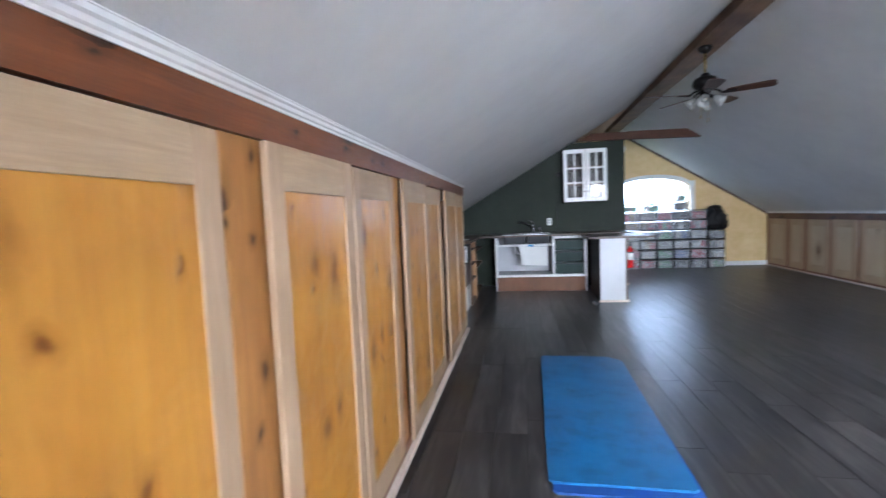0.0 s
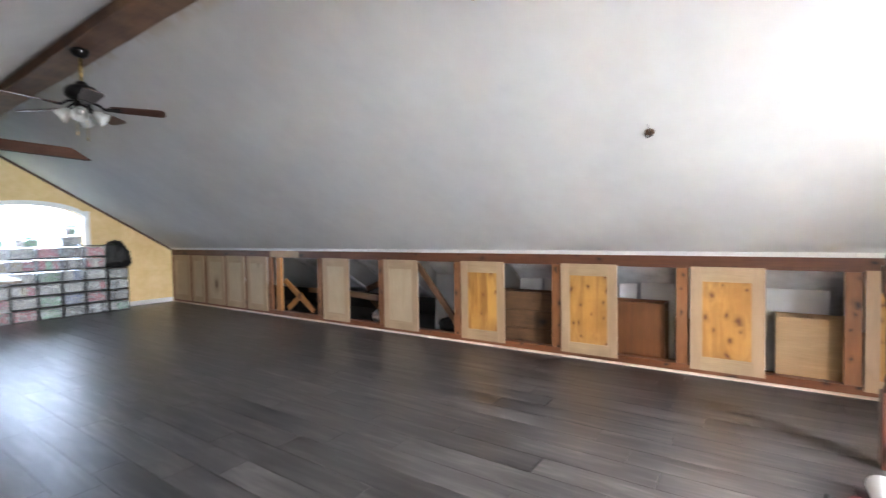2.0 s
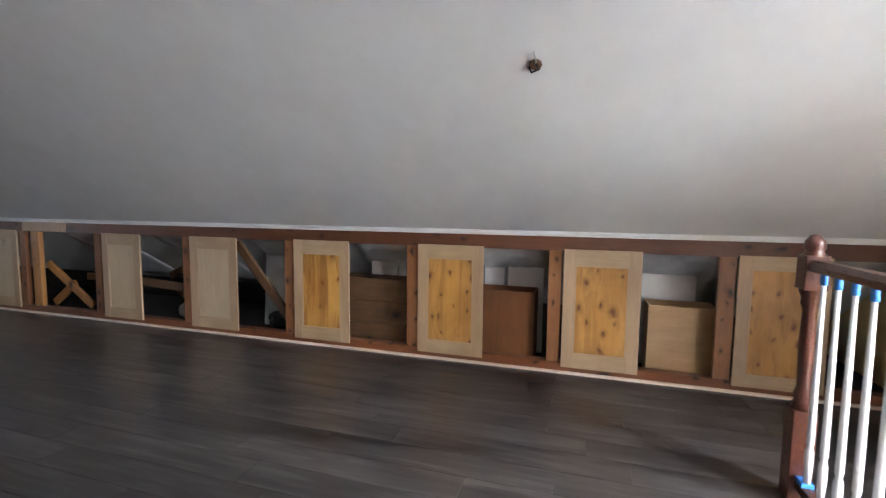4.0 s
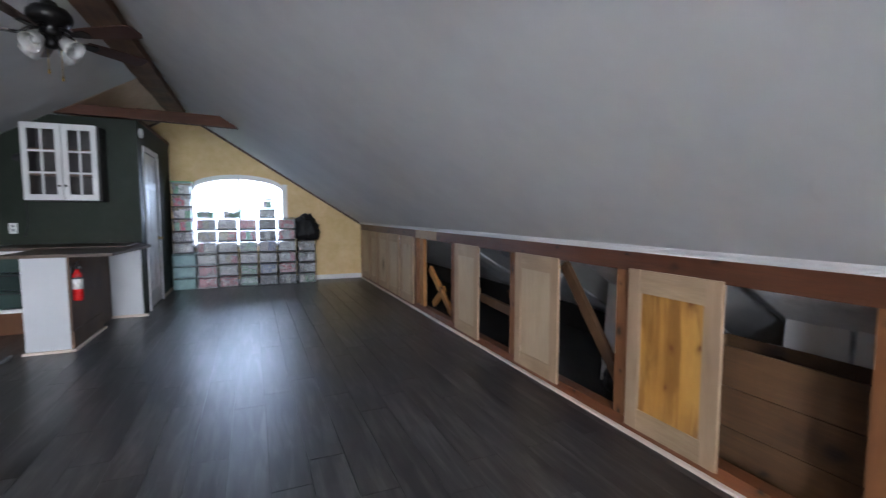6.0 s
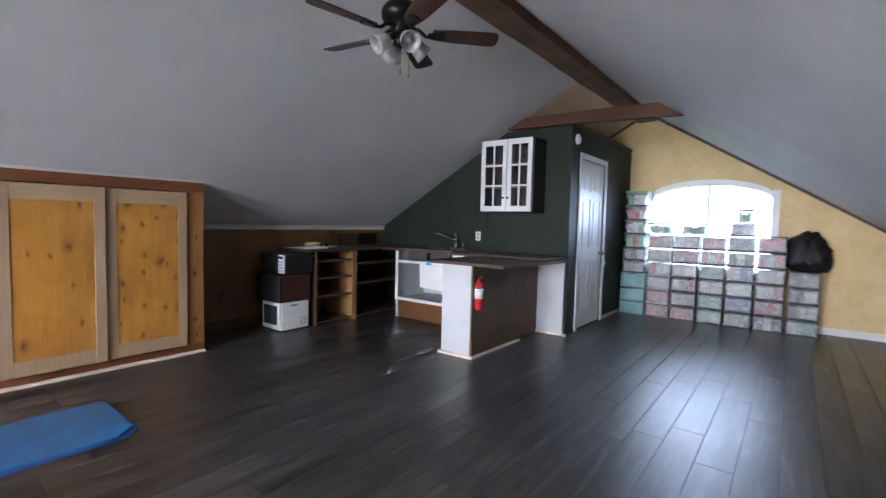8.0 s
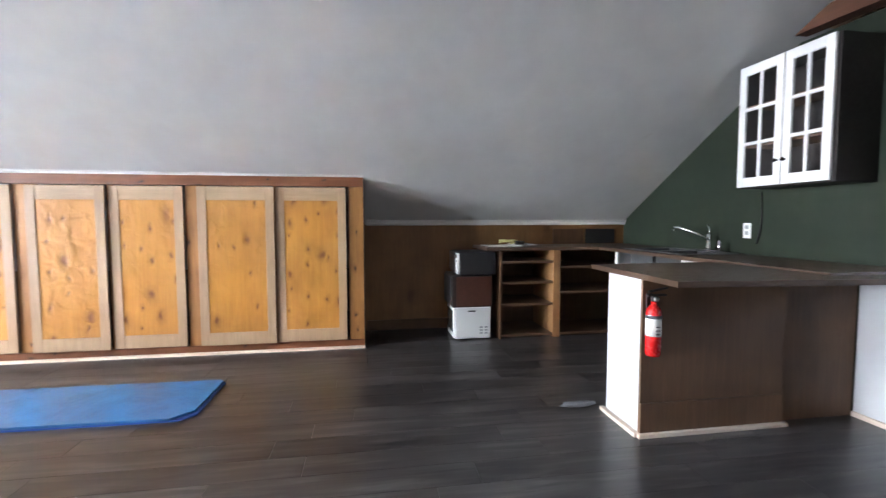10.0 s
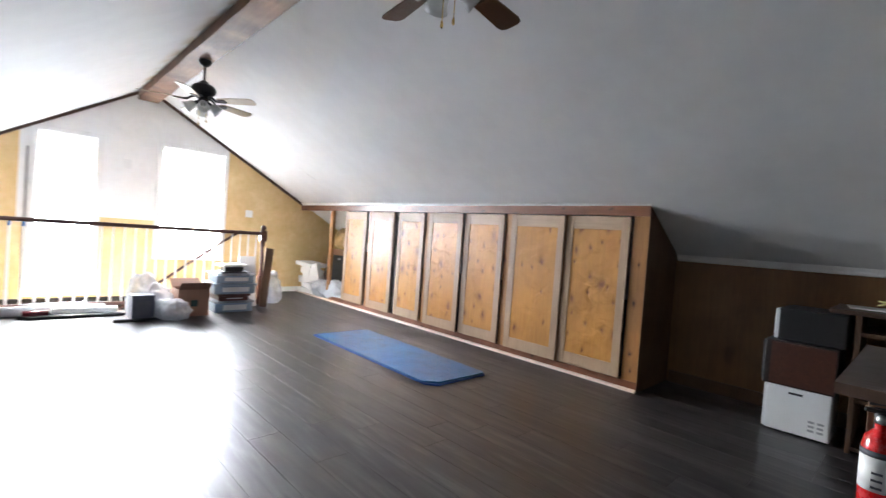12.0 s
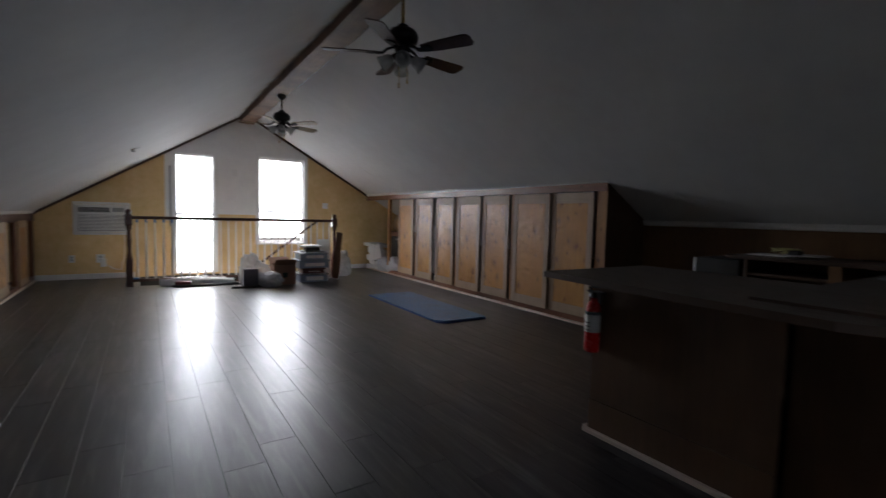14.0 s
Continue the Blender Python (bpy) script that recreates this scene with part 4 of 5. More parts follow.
part("vent", box(4.56, 4.97, SOUTH + 0.062, SOUTH + 0.074, 1.12, 1.20, 0.003), BLACK, ac, "dark air outlet")
for i in range(6):
    part("louvre", box(4.57, 4.96, SOUTH + 0.074, SOUTH + 0.079, 1.126 + i * 0.012, 1.132 + i * 0.012), GREY, ac)
part("control_panel", box(4.36, 4.52, SOUTH + 0.070, SOUTH + 0.076, 1.13, 1.2, 0.002), GREY, ac)

part("power_cord", rod([(4.36, SOUTH + 0.05, 0.79), (4.355, SOUTH + 0.03, 0.6), (4.37, SOUTH + 0.025, 0.35), (4.42, SOUTH + 0.03, 0.14), (4.52, SOUTH + 0.03, 0.16), (4.62, SOUTH + 0.04, 0.24)], 0.006), WHITE, ac, "white power cord")

# ---- balustrade ----
RY = 0.38
rail = thing("balustrade", (2.66, RY, 0), "mahogany stair rail with white balusters and turned newels", "balustrade")
part("handrail", prism([(RY - 0.03, 1.035), (RY + 0.03, 1.035), (RY + 0.034, 1.06), (RY + 0.02, 1.082), (RY - 0.02, 1.082), (RY - 0.034, 1.06)], "x", 1.09, 4.22), MAHOG, rail)
part("bottom_rail", box(1.09, 4.22, RY - 0.022, RY + 0.022, 0.07, 0.115, 0.005), MAHOG, rail)
newel = [(0.047, 0), (0.047, 0.02), (0.045, 0.42), (0.030, 0.46), (0.036, 0.48), (0.024, 0.52), (0.03, 0.7), (0.024, 0.86), (0.036, 0.89), (0.034, 0.92), (0.044, 0.94), (0.044, 1.1), (0.03, 1.115), (0.04, 1.13), (0.036, 1.16), (0.018, 1.185), (0.001, 1.19)]
for x in (4.265, 1.05):
    bm = box(x - 0.046, x + 0.046, RY - 0.046, RY + 0.046, 0, 0.42, 0.005)
    part("newel_post", bm, MAHOG, rail)
    shaft = [(r, z) for r, z in newel if z > 0.41]
    part("newel_shaft", lathe(shaft, (x, RY, 0), 16), MAHOG, rail)
    part("newel_block", box(x - 0.045, x + 0.045, RY - 0.045, RY + 0.045, 0.95, 1.1, 0.005), MAHOG, rail)
bal = [(0.011, 0), (0.016, 0.1), (0.016, 0.16), (0.010, 0.18), (0.014, 0.2), (0.012, 0.5), (0.008, 0.92)]
me = None
for i in range(27):
    x = 1.09 + 3.13 * (i + 0.5) / 27
    if me is None:
        b0 = part("baluster", lathe(bal, (0, 0, 0), 10), WHITE, rail, "white turned baluster", world=False)
        me = b0.data
    else:
        b0 = new("baluster", me)
        b0.parent = rail
    b0.location = (x - 2.66, 0, 0.115)
TAPE = plain("blue_tape", (0.03, 0.22, 0.62), 0.6, bumps=0.05)
for i in range(18, 27):
    x = 1.09 + 3.13 * (i + 0.5) / 27
    part("masking_tape", lathe([(0.0115, 0.985), (0.013, 0.986), (0.012, 1.033), (0.0105, 1.034)], (x, RY, 0), 10), TAPE, rail, "blue masking tape round a baluster")
part("masking_tape", box(4.15, 4.215, RY - 0.0235, RY + 0.0235, 0.112, 0.135, 0.003), TAPE, rail, "blue masking tape along the bottom rail")
hand = thing("stair_handrail", (1.6, SOUTH + 0.05, 0.5), "dark sloping handrail beside the stairs", "handrail")
part("rail_bar", rod([(0.98, SOUTH + 0.08, 1.06), (1.3, SOUTH + 0.08, 0.84), (2.4, SOUTH + 0.08, 0.0), (3.4, SOUTH + 0.08, -0.76)], 0.02), MAHOG, hand)
for x, z in ((1.15, 0.92), (2.0, 0.28), (2.9, -0.4)):
    part("bracket", rod([(x, SOUTH, z - 0.05), (x, SOUTH + 0.06, z - 0.03), (x, SOUTH + 0.08, z)], 0.007), BRASS, hand)


# ---- ceiling fans ----
def ceiling_fan(y, z_hub, angle, blade_mat, label, radius=0.59):
    x = ridge_x(y) - 0.04
    f = thing("ceiling_fan", (x, y, z_hub), label, "ceiling fan", "ceiling fans")
    top = 2.885 - z_hub
    part("canopy", lathe([(0.001, top), (0.06, top), (0.066, top - 0.02), (0.05, top - 0.05), (0.02, top - 0.07), (0.001, top - 0.07)][::-1], seg=20), BRONZE, f, world=False)
    part("downrod", lathe([(0.012, 0.12), (0.012, top - 0.06)], seg=10), BRASS if y > 3 else BRONZE, f, world=False)
    prof = [(0.001, -0.07), (0.05, -0.07), (0.06, -0.04), (0.052, -0.02), (0.085, -0.005), (0.115, 0.02), (0.12, 0.05), (0.115, 0.075), (0.095, 0.1), (0.05, 0.118), (0.04, 0.14), (0.022, 0.15), (0.001, 0.15)]
    part("motor_housing", lathe(prof, seg=28), BRONZE, f, world=False)
    for i in range(5):
        a = radians(angle + 72 * i)
        r = Matrix.Rotation(a, 4, "Z") @ Matrix.Rotation(radians(-12), 4, "X")
        outline = [(0.19, -0.045), (0.3, -0.058), (radius - 0.05, -0.068), (radius - 0.015, -0.06), (radius, -0.035), (radius, 0.035), (radius - 0.015, 0.06), (radius - 0.05, 0.068), (0.3, 0.058), (0.19, 0.045)]
        bl = part("blade", turned(prism(outline, "z", -0.066, -0.059), r), blade_mat, f, world=False)
        iron = rod([(0.06, 0, -0.02), (0.11, 0, -0.035), (0.15, 0, -0.068), (0.2, 0, -0.07)], 0.011)
        bm2 = prism([(0.16, -0.02), (0.25, -0.038), (0.27, -0.02), (0.27, 0.02), (0.25, 0.038), (0.16, 0.02)], "z", -0.074, -0.0665)
        part("blade_iron", turned(iron, Matrix.Rotation(a, 4, "Z")), BRONZE, f, world=False)
        part("blade_bracket", turned(bm2, r), BRONZE, bl, world=False)
    part("light_fitter", lathe([(0.001, -0.145), (0.02, -0.143), (0.042, -0.13), (0.046, -0.1), (0.035, -0.08), (0.03, -0.07)], seg=18), BRONZE, f, world=False)
    for i in range(4):
        a = radians(angle + 20 + 90 * i)
        m = Matrix.Rotation(a, 4, "Z") @ Matrix.Translation((0.055, 0, -0.085)) @ Matrix.Rotation(radians(126), 4, "Y")
        sh = part("lamp_shade", turned(lathe([(0.018, 0.02), (0.03, 0.03), (0.046, 0.06), (0.05, 0.09), (0.062, 0.125), (0.06, 0.125), (0.047, 0.09), (0.043, 0.06), (0.027, 0.033)], seg=18), m), OPAL, f, "ribbed opal glass shade", world=False)
        part("socket", turned(lathe([(0.016, -0.02), (0.02, 0.0), (0.02, 0.03)], seg=12), m), BRONZE, f, world=False)
        part("bulb", turned(lathe([(0.001, 0.1), (0.02, 0.09), (0.025, 0.07), (0.012, 0.04), (0.012, 0.025)][::-1], seg=12), m), OPAL, sh, world=False)
    for dx, l in ((0.04, 0.17), (-0.03, 0.13)):
        c = part("pull_chain", rod([(dx, 0.03, -0.12), (dx, 0.03, -0.13 - l)], 0.0025, 6), BRASS, f, world=False)
        part("chain_pull", lathe([(0.001, 0), (0.008, 0.01), (0.006, 0.03), (0.002, 0.04)], (dx, 0.03, -0.165 - l), 8), BRASS, c, world=False)
    return f


ceiling_fan(5.61, 2.475, 45, WALNUT, "dark bronze five blade ceiling fan with opal glass lights")
ceiling_fan(1.85, 2.52, 57, BLADEPALE, "dark ceiling fan with pale blades and glass lights")

# open junction on the east slope
jx = 4.17
jz = roof_east(jx, 1.57)
jb = thing("junction_box", (jx, 1.57, jz), "open ceiling junction with bare wires", "junction box")
part("ring", turned(lathe([(0.02, -0.006), (0.03, -0.008), (0.032, 0.004), (0.02, 0.004)], seg=9), Matrix.Translation((jx, 1.57, jz)) @ Matrix.Rotation(radians(32), 4, "Y")), PLY, jb)
part("wires", rod([(jx, 1.57, jz), (jx - 0.02, 1.55, jz - 0.03), (jx + 0.012, 1.59, jz - 0.034), (jx - 0.01, 1.6, jz - 0.012)], 0.006), BRONZE, jb)
part("wire_tail", rod([(jx, 1.57, jz), (jx - 0.03, 1.565, jz + 0.004), (jx - 0.075, 1.572, jz + 0.034)], 0.0025), GREY, jb)

# ---- kitchen ----
# counter along the alcove with open shelves
COUNT_Z = 0.90
solo("alcove_counter", box(-0.795, -0.17, 6.80, 7.998, COUNT_Z, COUNT_Z + 0.03, 0.004), COUNTER, "dark brown plywood counter along the alcove", "counter")
shelf = thing("open_shelf_unit", (-0.48, 7.45, 0), "open pine shelves under the alcove counter", "shelf unit")
for y0, y1 in ((6.94, 6.965), (7.51, 7.585)):
    part("upright", box(-0.76, -0.19, y0, y1, 0, COUNT_Z - 0.001, 0.002), PLYLIGHT if y0 > 7 else SHELFWOOD, shelf)
for a, b, zs in ((6.966, 7.509, (0.03, 0.345, 0.57, 0.78)), (7.586, 8.62, (0.03, 0.46, 0.72))):
    for z in zs:
        part("shelf", box(-0.75, -0.2, a, b, z - 0.012, z + 0.012, 0.002), SHELFWOOD, shelf)
part("back_panel", box(-0.775, -0.762, 6.94, 8.625, 0.0, COUNT_Z - 0.002), PLY, shelf)

bm = bmesh.new()
for a, b, c, d in ((-0.795, 0.22, 8.0, KITCHEN - 0.002), (0.98, 2.22, 8.0, KITCHEN - 0.002), (0.22, 0.98, 8.0, 8.08), (0.22, 0.98, 8.52, KITCHEN - 0.002)):
    box(a, b, c, d, COUNT_Z, COUNT_Z + 0.03, bm=bm)
solo("kitchen_counter", bm, COUNTER, "dark brown counter along the green wall", "counter")

# sink cabinet, open fronted
SY = 8.03
sc = thing("sink_cabinet", (0.8, 8.3, 0), "white open fronted sink cabinet on a wooden plinth", "sink cabinet")
part("plinth", box(0.10, 1.52, SY + 0.05, SY + 0.07, 0, 0.235, 0.002), REDPLY, sc, "bare wooden plinth board")
part("side_panel", box(0.08, 0.10, SY + 0.02, KITCHEN - 0.01, 0.0, COUNT_Z - 0.002), WHITEBOARD, sc)
part("side_panel", box(1.52, 1.54, SY + 0.02, KITCHEN - 0.01, 0.0, COUNT_Z - 0.002), WHITEBOARD, sc)
part("divider", box(1.01, 1.03, SY + 0.02, KITCHEN - 0.01, 0.27, COUNT_Z - 0.002), WHITEBOARD, sc)
part("bottom_panel", box(0.10, 1.52, SY + 0.02, KITCHEN - 0.012, 0.24, 0.262), WHITEBOARD, sc)
part("back_panel", box(0.10, 1.52, KITCHEN - 0.03, KITCHEN - 0.014, 0.27, COUNT_Z - 0.002), WHITEBOARD, sc)
for a, b, c, d in ((0.08, 0.125, 0.24, 0.895), (1.0, 1.04, 0.28, 0.86), (1.495, 1.54, 0.24, 0.895), (0.125, 1.495, 0.24, 0.28), (0.125, 1.0, 0.745, 0.775), (1.04, 1.495, 0.86, 0.895)):
    part("face_frame", box(a, b, SY, SY + 0.02, c, d, 0.002), WHITE, sc)
for i in range(3):
    z = 0.29 + i * 0.19
    dr = part("drawer", box(1.045, 1.49, SY + 0.004, SY + 0.022, z, z + 0.178, 0.004), GREENDRAW, sc, "dark green drawer front")
    part("recess_pull", box(1.06, 1.475, SY - 0.001, SY + 0.006, z + 0.15, z + 0.165, 0.002), BLACK, dr)
# matt dark grey stands in for the dim reflections of the steel bowls
BOWLDARK = plain("sink_bowl_dim", (0.05, 0.052, 0.055), 0.7)
sink = thing("kitchen_sink", (0.62, 8.3, 0.78), "stainless steel double bowl sink set in the counter", "sink")
for xa, xb in ((0.24, 0.58), (0.62, 0.96)):
    bm = bmesh.new()
    for a, b, c, d, e, f in ((xa, xa + 0.006, 8.1, 8.5, 0.79, 0.935), (xb - 0.006, xb, 8.1, 8.5, 0.79, 0.935), (xa, xb, 8.1, 8.106, 0.79, 0.935), (xa, xb, 8.494, 8.5, 0.79, 0.935), (xa, xb, 8.1, 8.5, 0.786, 0.792)):
        box(a, b, c, d, e, f, bm=bm)
    part("bowl", bm, BOWLDARK, sink, "steel sink bowl, its dim reflections painted as dark grey")
bm = bmesh.new()
for a, b, c, d in ((0.2, 1.0, 8.06, 8.1), (0.2, 1.0, 8.5, 8.57), (0.2, 0.24, 8.1, 8.5), (0.58, 0.62, 8.1, 8.5), (0.96, 1.0, 8.1, 8.5)):
    box(a, b, c, d, 0.9305, 0.938, bm=bm)
part("rim", bm, STEEL, sink)
for xa in (0.41, 0.79):
    part("drain_pipe", rod([(xa, 8.3, 0.79), (xa, 8.3, 0.62), (0.6, 8.33, 0.56), (0.6, 8.33, 0.45), (0.6, 8.5, 0.42), (0.6, 8.59, 0.42)], 0.02), WHITE, sink, "white plastic drain pipe")
tap = thing("kitchen_tap", (0.68, 8.53, 0.938), "chrome mixer tap with a long spout", "tap")
part("base_plate", box(0.56, 0.86, 8.51, 8.56, 0.938, 0.952, 0.006), CHROME, tap)
part("body", lathe([(0.028, 0), (0.028, 0.02), (0.02, 0.03), (0.02, 0.09), (0.024, 0.1), (0.02, 0.13), (0.001, 0.135)], (0.71, 8.535, 0.952), 16), CHROME, tap)
part("spout", rod([(0.71, 8.535, 1.04), (0.62, 8.48, 1.09), (0.5, 8.40, 1.14), (0.47, 8.38, 1.135), (0.465, 8.377, 1.11)], 0.012), CHROME, tap)
part("lever", rod([(0.71, 8.535, 1.08), (0.70, 8.55, 1.13), (0.66, 8.56, 1.16)], 0.008), CHROME, tap)
part("sprayer", lathe([(0.018, 0), (0.014, 0.03), (0.016, 0.07), (0.001, 0.09)], (0.83, 8.535, 0.952), 12), CHROME, tap)
solo("hanging_towel", prism([(0.50, 0.44), (0.92, 0.42), (0.93, 0.73), (0.48, 0.74)], "y", SY + 0.03, SY + 0.036), PAPER, "white cloth hanging inside the sink cabinet", "cloth")
solo("blue_tape", box(0.62, 0.7, SY - 0.004, SY - 0.001, 0.74, 0.77), plain("blue_tape", (0.05, 0.3, 0.6), 0.5), "scrap of blue tape on the sink cabinet", "tape")

# peninsula
pen = thing("peninsula", (1.76, 7.6, 0), "kitchen peninsula of brown plywood with white end panel", "peninsula")
part("end_panel", box(1.59, 1.93, 7.12, 7.14, 0.02, 0.888, 0.002), WHITEBOARD, pen, "white melamine end panel")
part("side_panel", box(1.93, 1.95, 7.12, 8.03, 0.19, 0.888, 0.002), PLY, pen, "brown plywood side")
part("kick_board", box(1.93, 1.957, 7.12, 8.03, 0.0, 0.188, 0.002), PLY, pen)
part("inner_panel", box(1.59, 1.61, 7.141, 8.0, 0.0, 0.888, 0.002), DARKBOX, pen)
part("shelf", box(1.61, 1.93, 7.141, 8.0, 0.45, 0.47), PLY, pen)
part("base_strip", box(1.955, 1.98, 7.10, 8.05, 0, 0.025, 0.004), TRIMPINK, pen, "pale strip along the floor")
part("base_strip", box(1.57, 1.955, 7.085, 7.118, 0, 0.025, 0.004), TRIMPINK, pen)
part("recess_panel", box(1.88, 1.9, 8.035, 8.58, 0, 0.888, 0.002), PLY, pen)
bm = bmesh.new()
prism([(1.44, 7.08), (2.30, 7.07), (2.38, 7.998), (1.44, 7.998)], "z", 0.8895, 0.9185, bm)
prism([(2.222, 8.0), (2.38, 8.0), (2.40, 8.3), (2.27, 8.60), (2.222, 8.60)], "z", 0.8895, 0.9185, bm)
part("worktop", bm, COUNTER, pen, "worn brown plywood worktop")
solo("white_wall_board", box(1.905, 2.235, 8.585, 8.625, 0, 0.885, 0.002), WHITEBOARD, "white board against the wall under the counter", "board")
tagged(part("trim_corner_foot", box(1.905, 2.29, 8.565, 8.584, 0, 0.03, 0.003), TRIMPINK), "pale strip at the foot of the board", "trim", kind="structure")

# fire extinguisher on the peninsula's side
fx = thing("fire_extinguisher", (1.998, 7.19, 0.49), "red fire extinguisher hanging on the brown panel", "fire extinguisher")
part("cylinder", lathe([(0.001, 0), (0.037, 0), (0.041, 0.012), (0.041, 0.225), (0.036, 0.255), (0.02, 0.275), (0.016, 0.28), (0.016, 0.295)], (1.998, 7.19, 0.49), 24), RED, fx)
part("label_band", lathe([(0.0416, 0.11), (0.0416, 0.22)], (1.998, 7.19, 0.49), 24), LABEL, fx, "white printed label")
for k in range(3):
    part("label_bar", box(2.036, 2.0415, 7.178, 7.202, 0.61 + k * 0.02, 0.616 + k * 0.02), INK, fx)
part("label_stripe", lathe([(0.042, 0.205), (0.042, 0.222)], (1.998, 7.19, 0.49), 24), INK, fx)
part("valve", lathe([(0.014, 0.29), (0.018, 0.3), (0.018, 0.325), (0.001, 0.33)], (1.998, 7.19, 0.49), 14), BLACK, fx)
part("handle", box(1.987, 2.009, 7.15, 7.26, 0.812, 0.824, 0.004), BLACK, fx)
part("lever", turned(box(-0.01, 0.01, 0, 0.11, 0, 0.01, 0.003), Matrix.Translation((1.998, 7.16, 0.832)) @ Matrix.Rotation(radians(10), 4, "X")), BLACK, fx)
part("gauge", turned(lathe([(0.013, 0), (0.013, 0.01), (0.001, 0.011)], seg=14), Matrix.Translation((2.014, 7.19, 0.8)) @ Matrix.Rotation(radians(90), 4, "Y")), STEEL, fx)
part("bracket", box(1.951, 1.962, 7.17, 7.21, 0.5, 0.82, 0.003), BLACK, fx)

fx.location += Vector((0, -0.035, -0.015))

# wall cabinet with glazed doors
WX0, WX1, WZ0, WZ1, WY = 1.24, 1.93, 1.43, 2.29, 8.34
wc = thing("wall_cabinet", ((WX0 + WX1) / 2, 8.48, WZ0), "brown wall cabinet with two white glazed doors", "wall cabinet")
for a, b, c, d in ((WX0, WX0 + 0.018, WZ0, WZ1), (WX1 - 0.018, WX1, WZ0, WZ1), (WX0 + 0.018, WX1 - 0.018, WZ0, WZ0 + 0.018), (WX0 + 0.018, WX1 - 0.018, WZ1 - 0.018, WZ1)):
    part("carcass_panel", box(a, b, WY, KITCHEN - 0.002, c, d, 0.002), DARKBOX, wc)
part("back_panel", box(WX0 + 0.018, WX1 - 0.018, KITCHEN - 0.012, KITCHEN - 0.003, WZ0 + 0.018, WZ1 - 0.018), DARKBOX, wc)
for z in (1.72, 2.0):
    part("shelf", box(WX0 + 0.018, WX1 - 0.018, WY + 0.02, KITCHEN - 0.013, z, z + 0.016), PLY, wc)
wm = (WX0 + WX1) / 2
for a, b, knob in ((WX0 - 0.012, wm - 0.004, wm - 0.03), (wm + 0.004, WX1 - 0.02, wm + 0.03)):
    d = part("door", box(a, a + 0.055, WY - 0.022, WY - 0.002, WZ0 + 0.01, WZ1, 0.003), WHITE, wc, "white glazed cabinet door")
    part("stile", box(b - 0.055, b, WY - 0.022, WY - 0.002, WZ0 + 0.01, WZ1, 0.003), WHITE, d)
    for c, e in ((WZ0 + 0.01, WZ0 + 0.075), (WZ1 - 0.065, WZ1)):
        part("rail", box(a + 0.055, b - 0.055, WY - 0.022, WY - 0.002, c, e, 0.003), WHITE, d)
    mid = (a + b) / 2
    part("glazing_bar", box(mid - 0.011, mid + 0.011, WY - 0.02, WY - 0.004, WZ0 + 0.075, WZ1 - 0.065, 0.003), WHITE, d)
    h = (WZ1 - 0.065 - WZ0 - 0.075) / 3
    for k in (1, 2):
        z = WZ0 + 0.075 + k * h
        for q, r in ((a + 0.055, mid - 0.011), (mid + 0.011, b - 0.055)):
            part("glazing_bar", box(q, r, WY - 0.02, WY - 0.004, z - 0.011, z + 0.011, 0.003), WHITE, d)
    for k in range(3):
        for q, r in ((a + 0.055, mid - 0.011), (mid + 0.011, b - 0.055)):
            g = part("pane", box(q, r, WY - 0.012, WY - 0.009, WZ0 + 0.075 + k * h + 0.01, WZ0 + 0.075 + (k + 1) * h - 0.01), PANE, d)
            g.visible_shadow = False
    part("knob", turned(lathe([(0.006, 0), (0.006, 0.012), (0.014, 0.02), (0.012, 0.028), (0.001, 0.03)], seg=12), Matrix.Translation((knob, WY - 0.022, 1.6)) @ Matrix.Rotation(radians(90), 4, "X")), BRONZE, d)
spot = thing("clip_spotlight", (1.15, 8.5, 1.9), "small black spotlight fixed beside the wall cabinet", "spotlight")
part("arm", rod([(WX0, 8.45, 1.93), (1.19, 8.45, 1.93)], 0.008), BLACK, spot)
part("head", turned(lathe([(0.02, 0), (0.035, 0.03), (0.038, 0.08), (0.034, 0.08), (0.001, 0.02)], seg=16), Matrix.Translation((1.16, 8.47, 1.93)) @ Matrix.Rotation(radians(110), 4, "X")), BLACK, spot)
solo("wall_cable", rod([(1.13, KITCHEN - 0.012, 1.42), (1.14, KITCHEN - 0.012, 1.2), (1.12, KITCHEN - 0.012, 1.08), (1.10, KITCHEN - 0.012, 1.02)], 0.005), BLACK, "black cord hanging on the green wall", "cable")

# stack beside the shelves
tv = thing("small_television", (-0.40, 6.68, 0), "small white tube television standing on the floor", "television")
part("cabinet", box(-0.58, -0.215, 6.49, 6.86, 0.012, 0.333, 0.012), APPL, tv)
part("bezel", box(-0.575, -0.222, 6.475, 6.492, 0.02, 0.328, 0.006), APPL, tv)
part("screen", box(-0.54, -0.27, 6.468, 6.476, 0.075, 0.295, 0.004), SCREEN, tv, "dark grey tube screen")
for x in (-0.55, -0.25):
    part("foot", box(x - 0.02, x + 0.02, 6.55, 6.6, 0, 0.013), BLACK, tv)
for k in range(2):
    for i in range(3):
        part("vent_slot", box(-0.2155, -0.2135, 6.74 + k * 0.05, 6.775 + k * 0.05, 0.06 + i * 0.03, 0.075 + i * 0.03), GREY, tv)
part("grip_slot", box(-0.2155, -0.2135, 6.62, 6.70, 0.285, 0.3), BLACK, tv)
sp = thing("dark_speaker_box", (-0.44, 6.66, 0.334), "dark brown boxy appliance stacked on the television", "appliance")
part("body", box(-0.66, -0.21, 6.46, 6.87, 0.334, 0.652, 0.008), DARKBOX, sp)
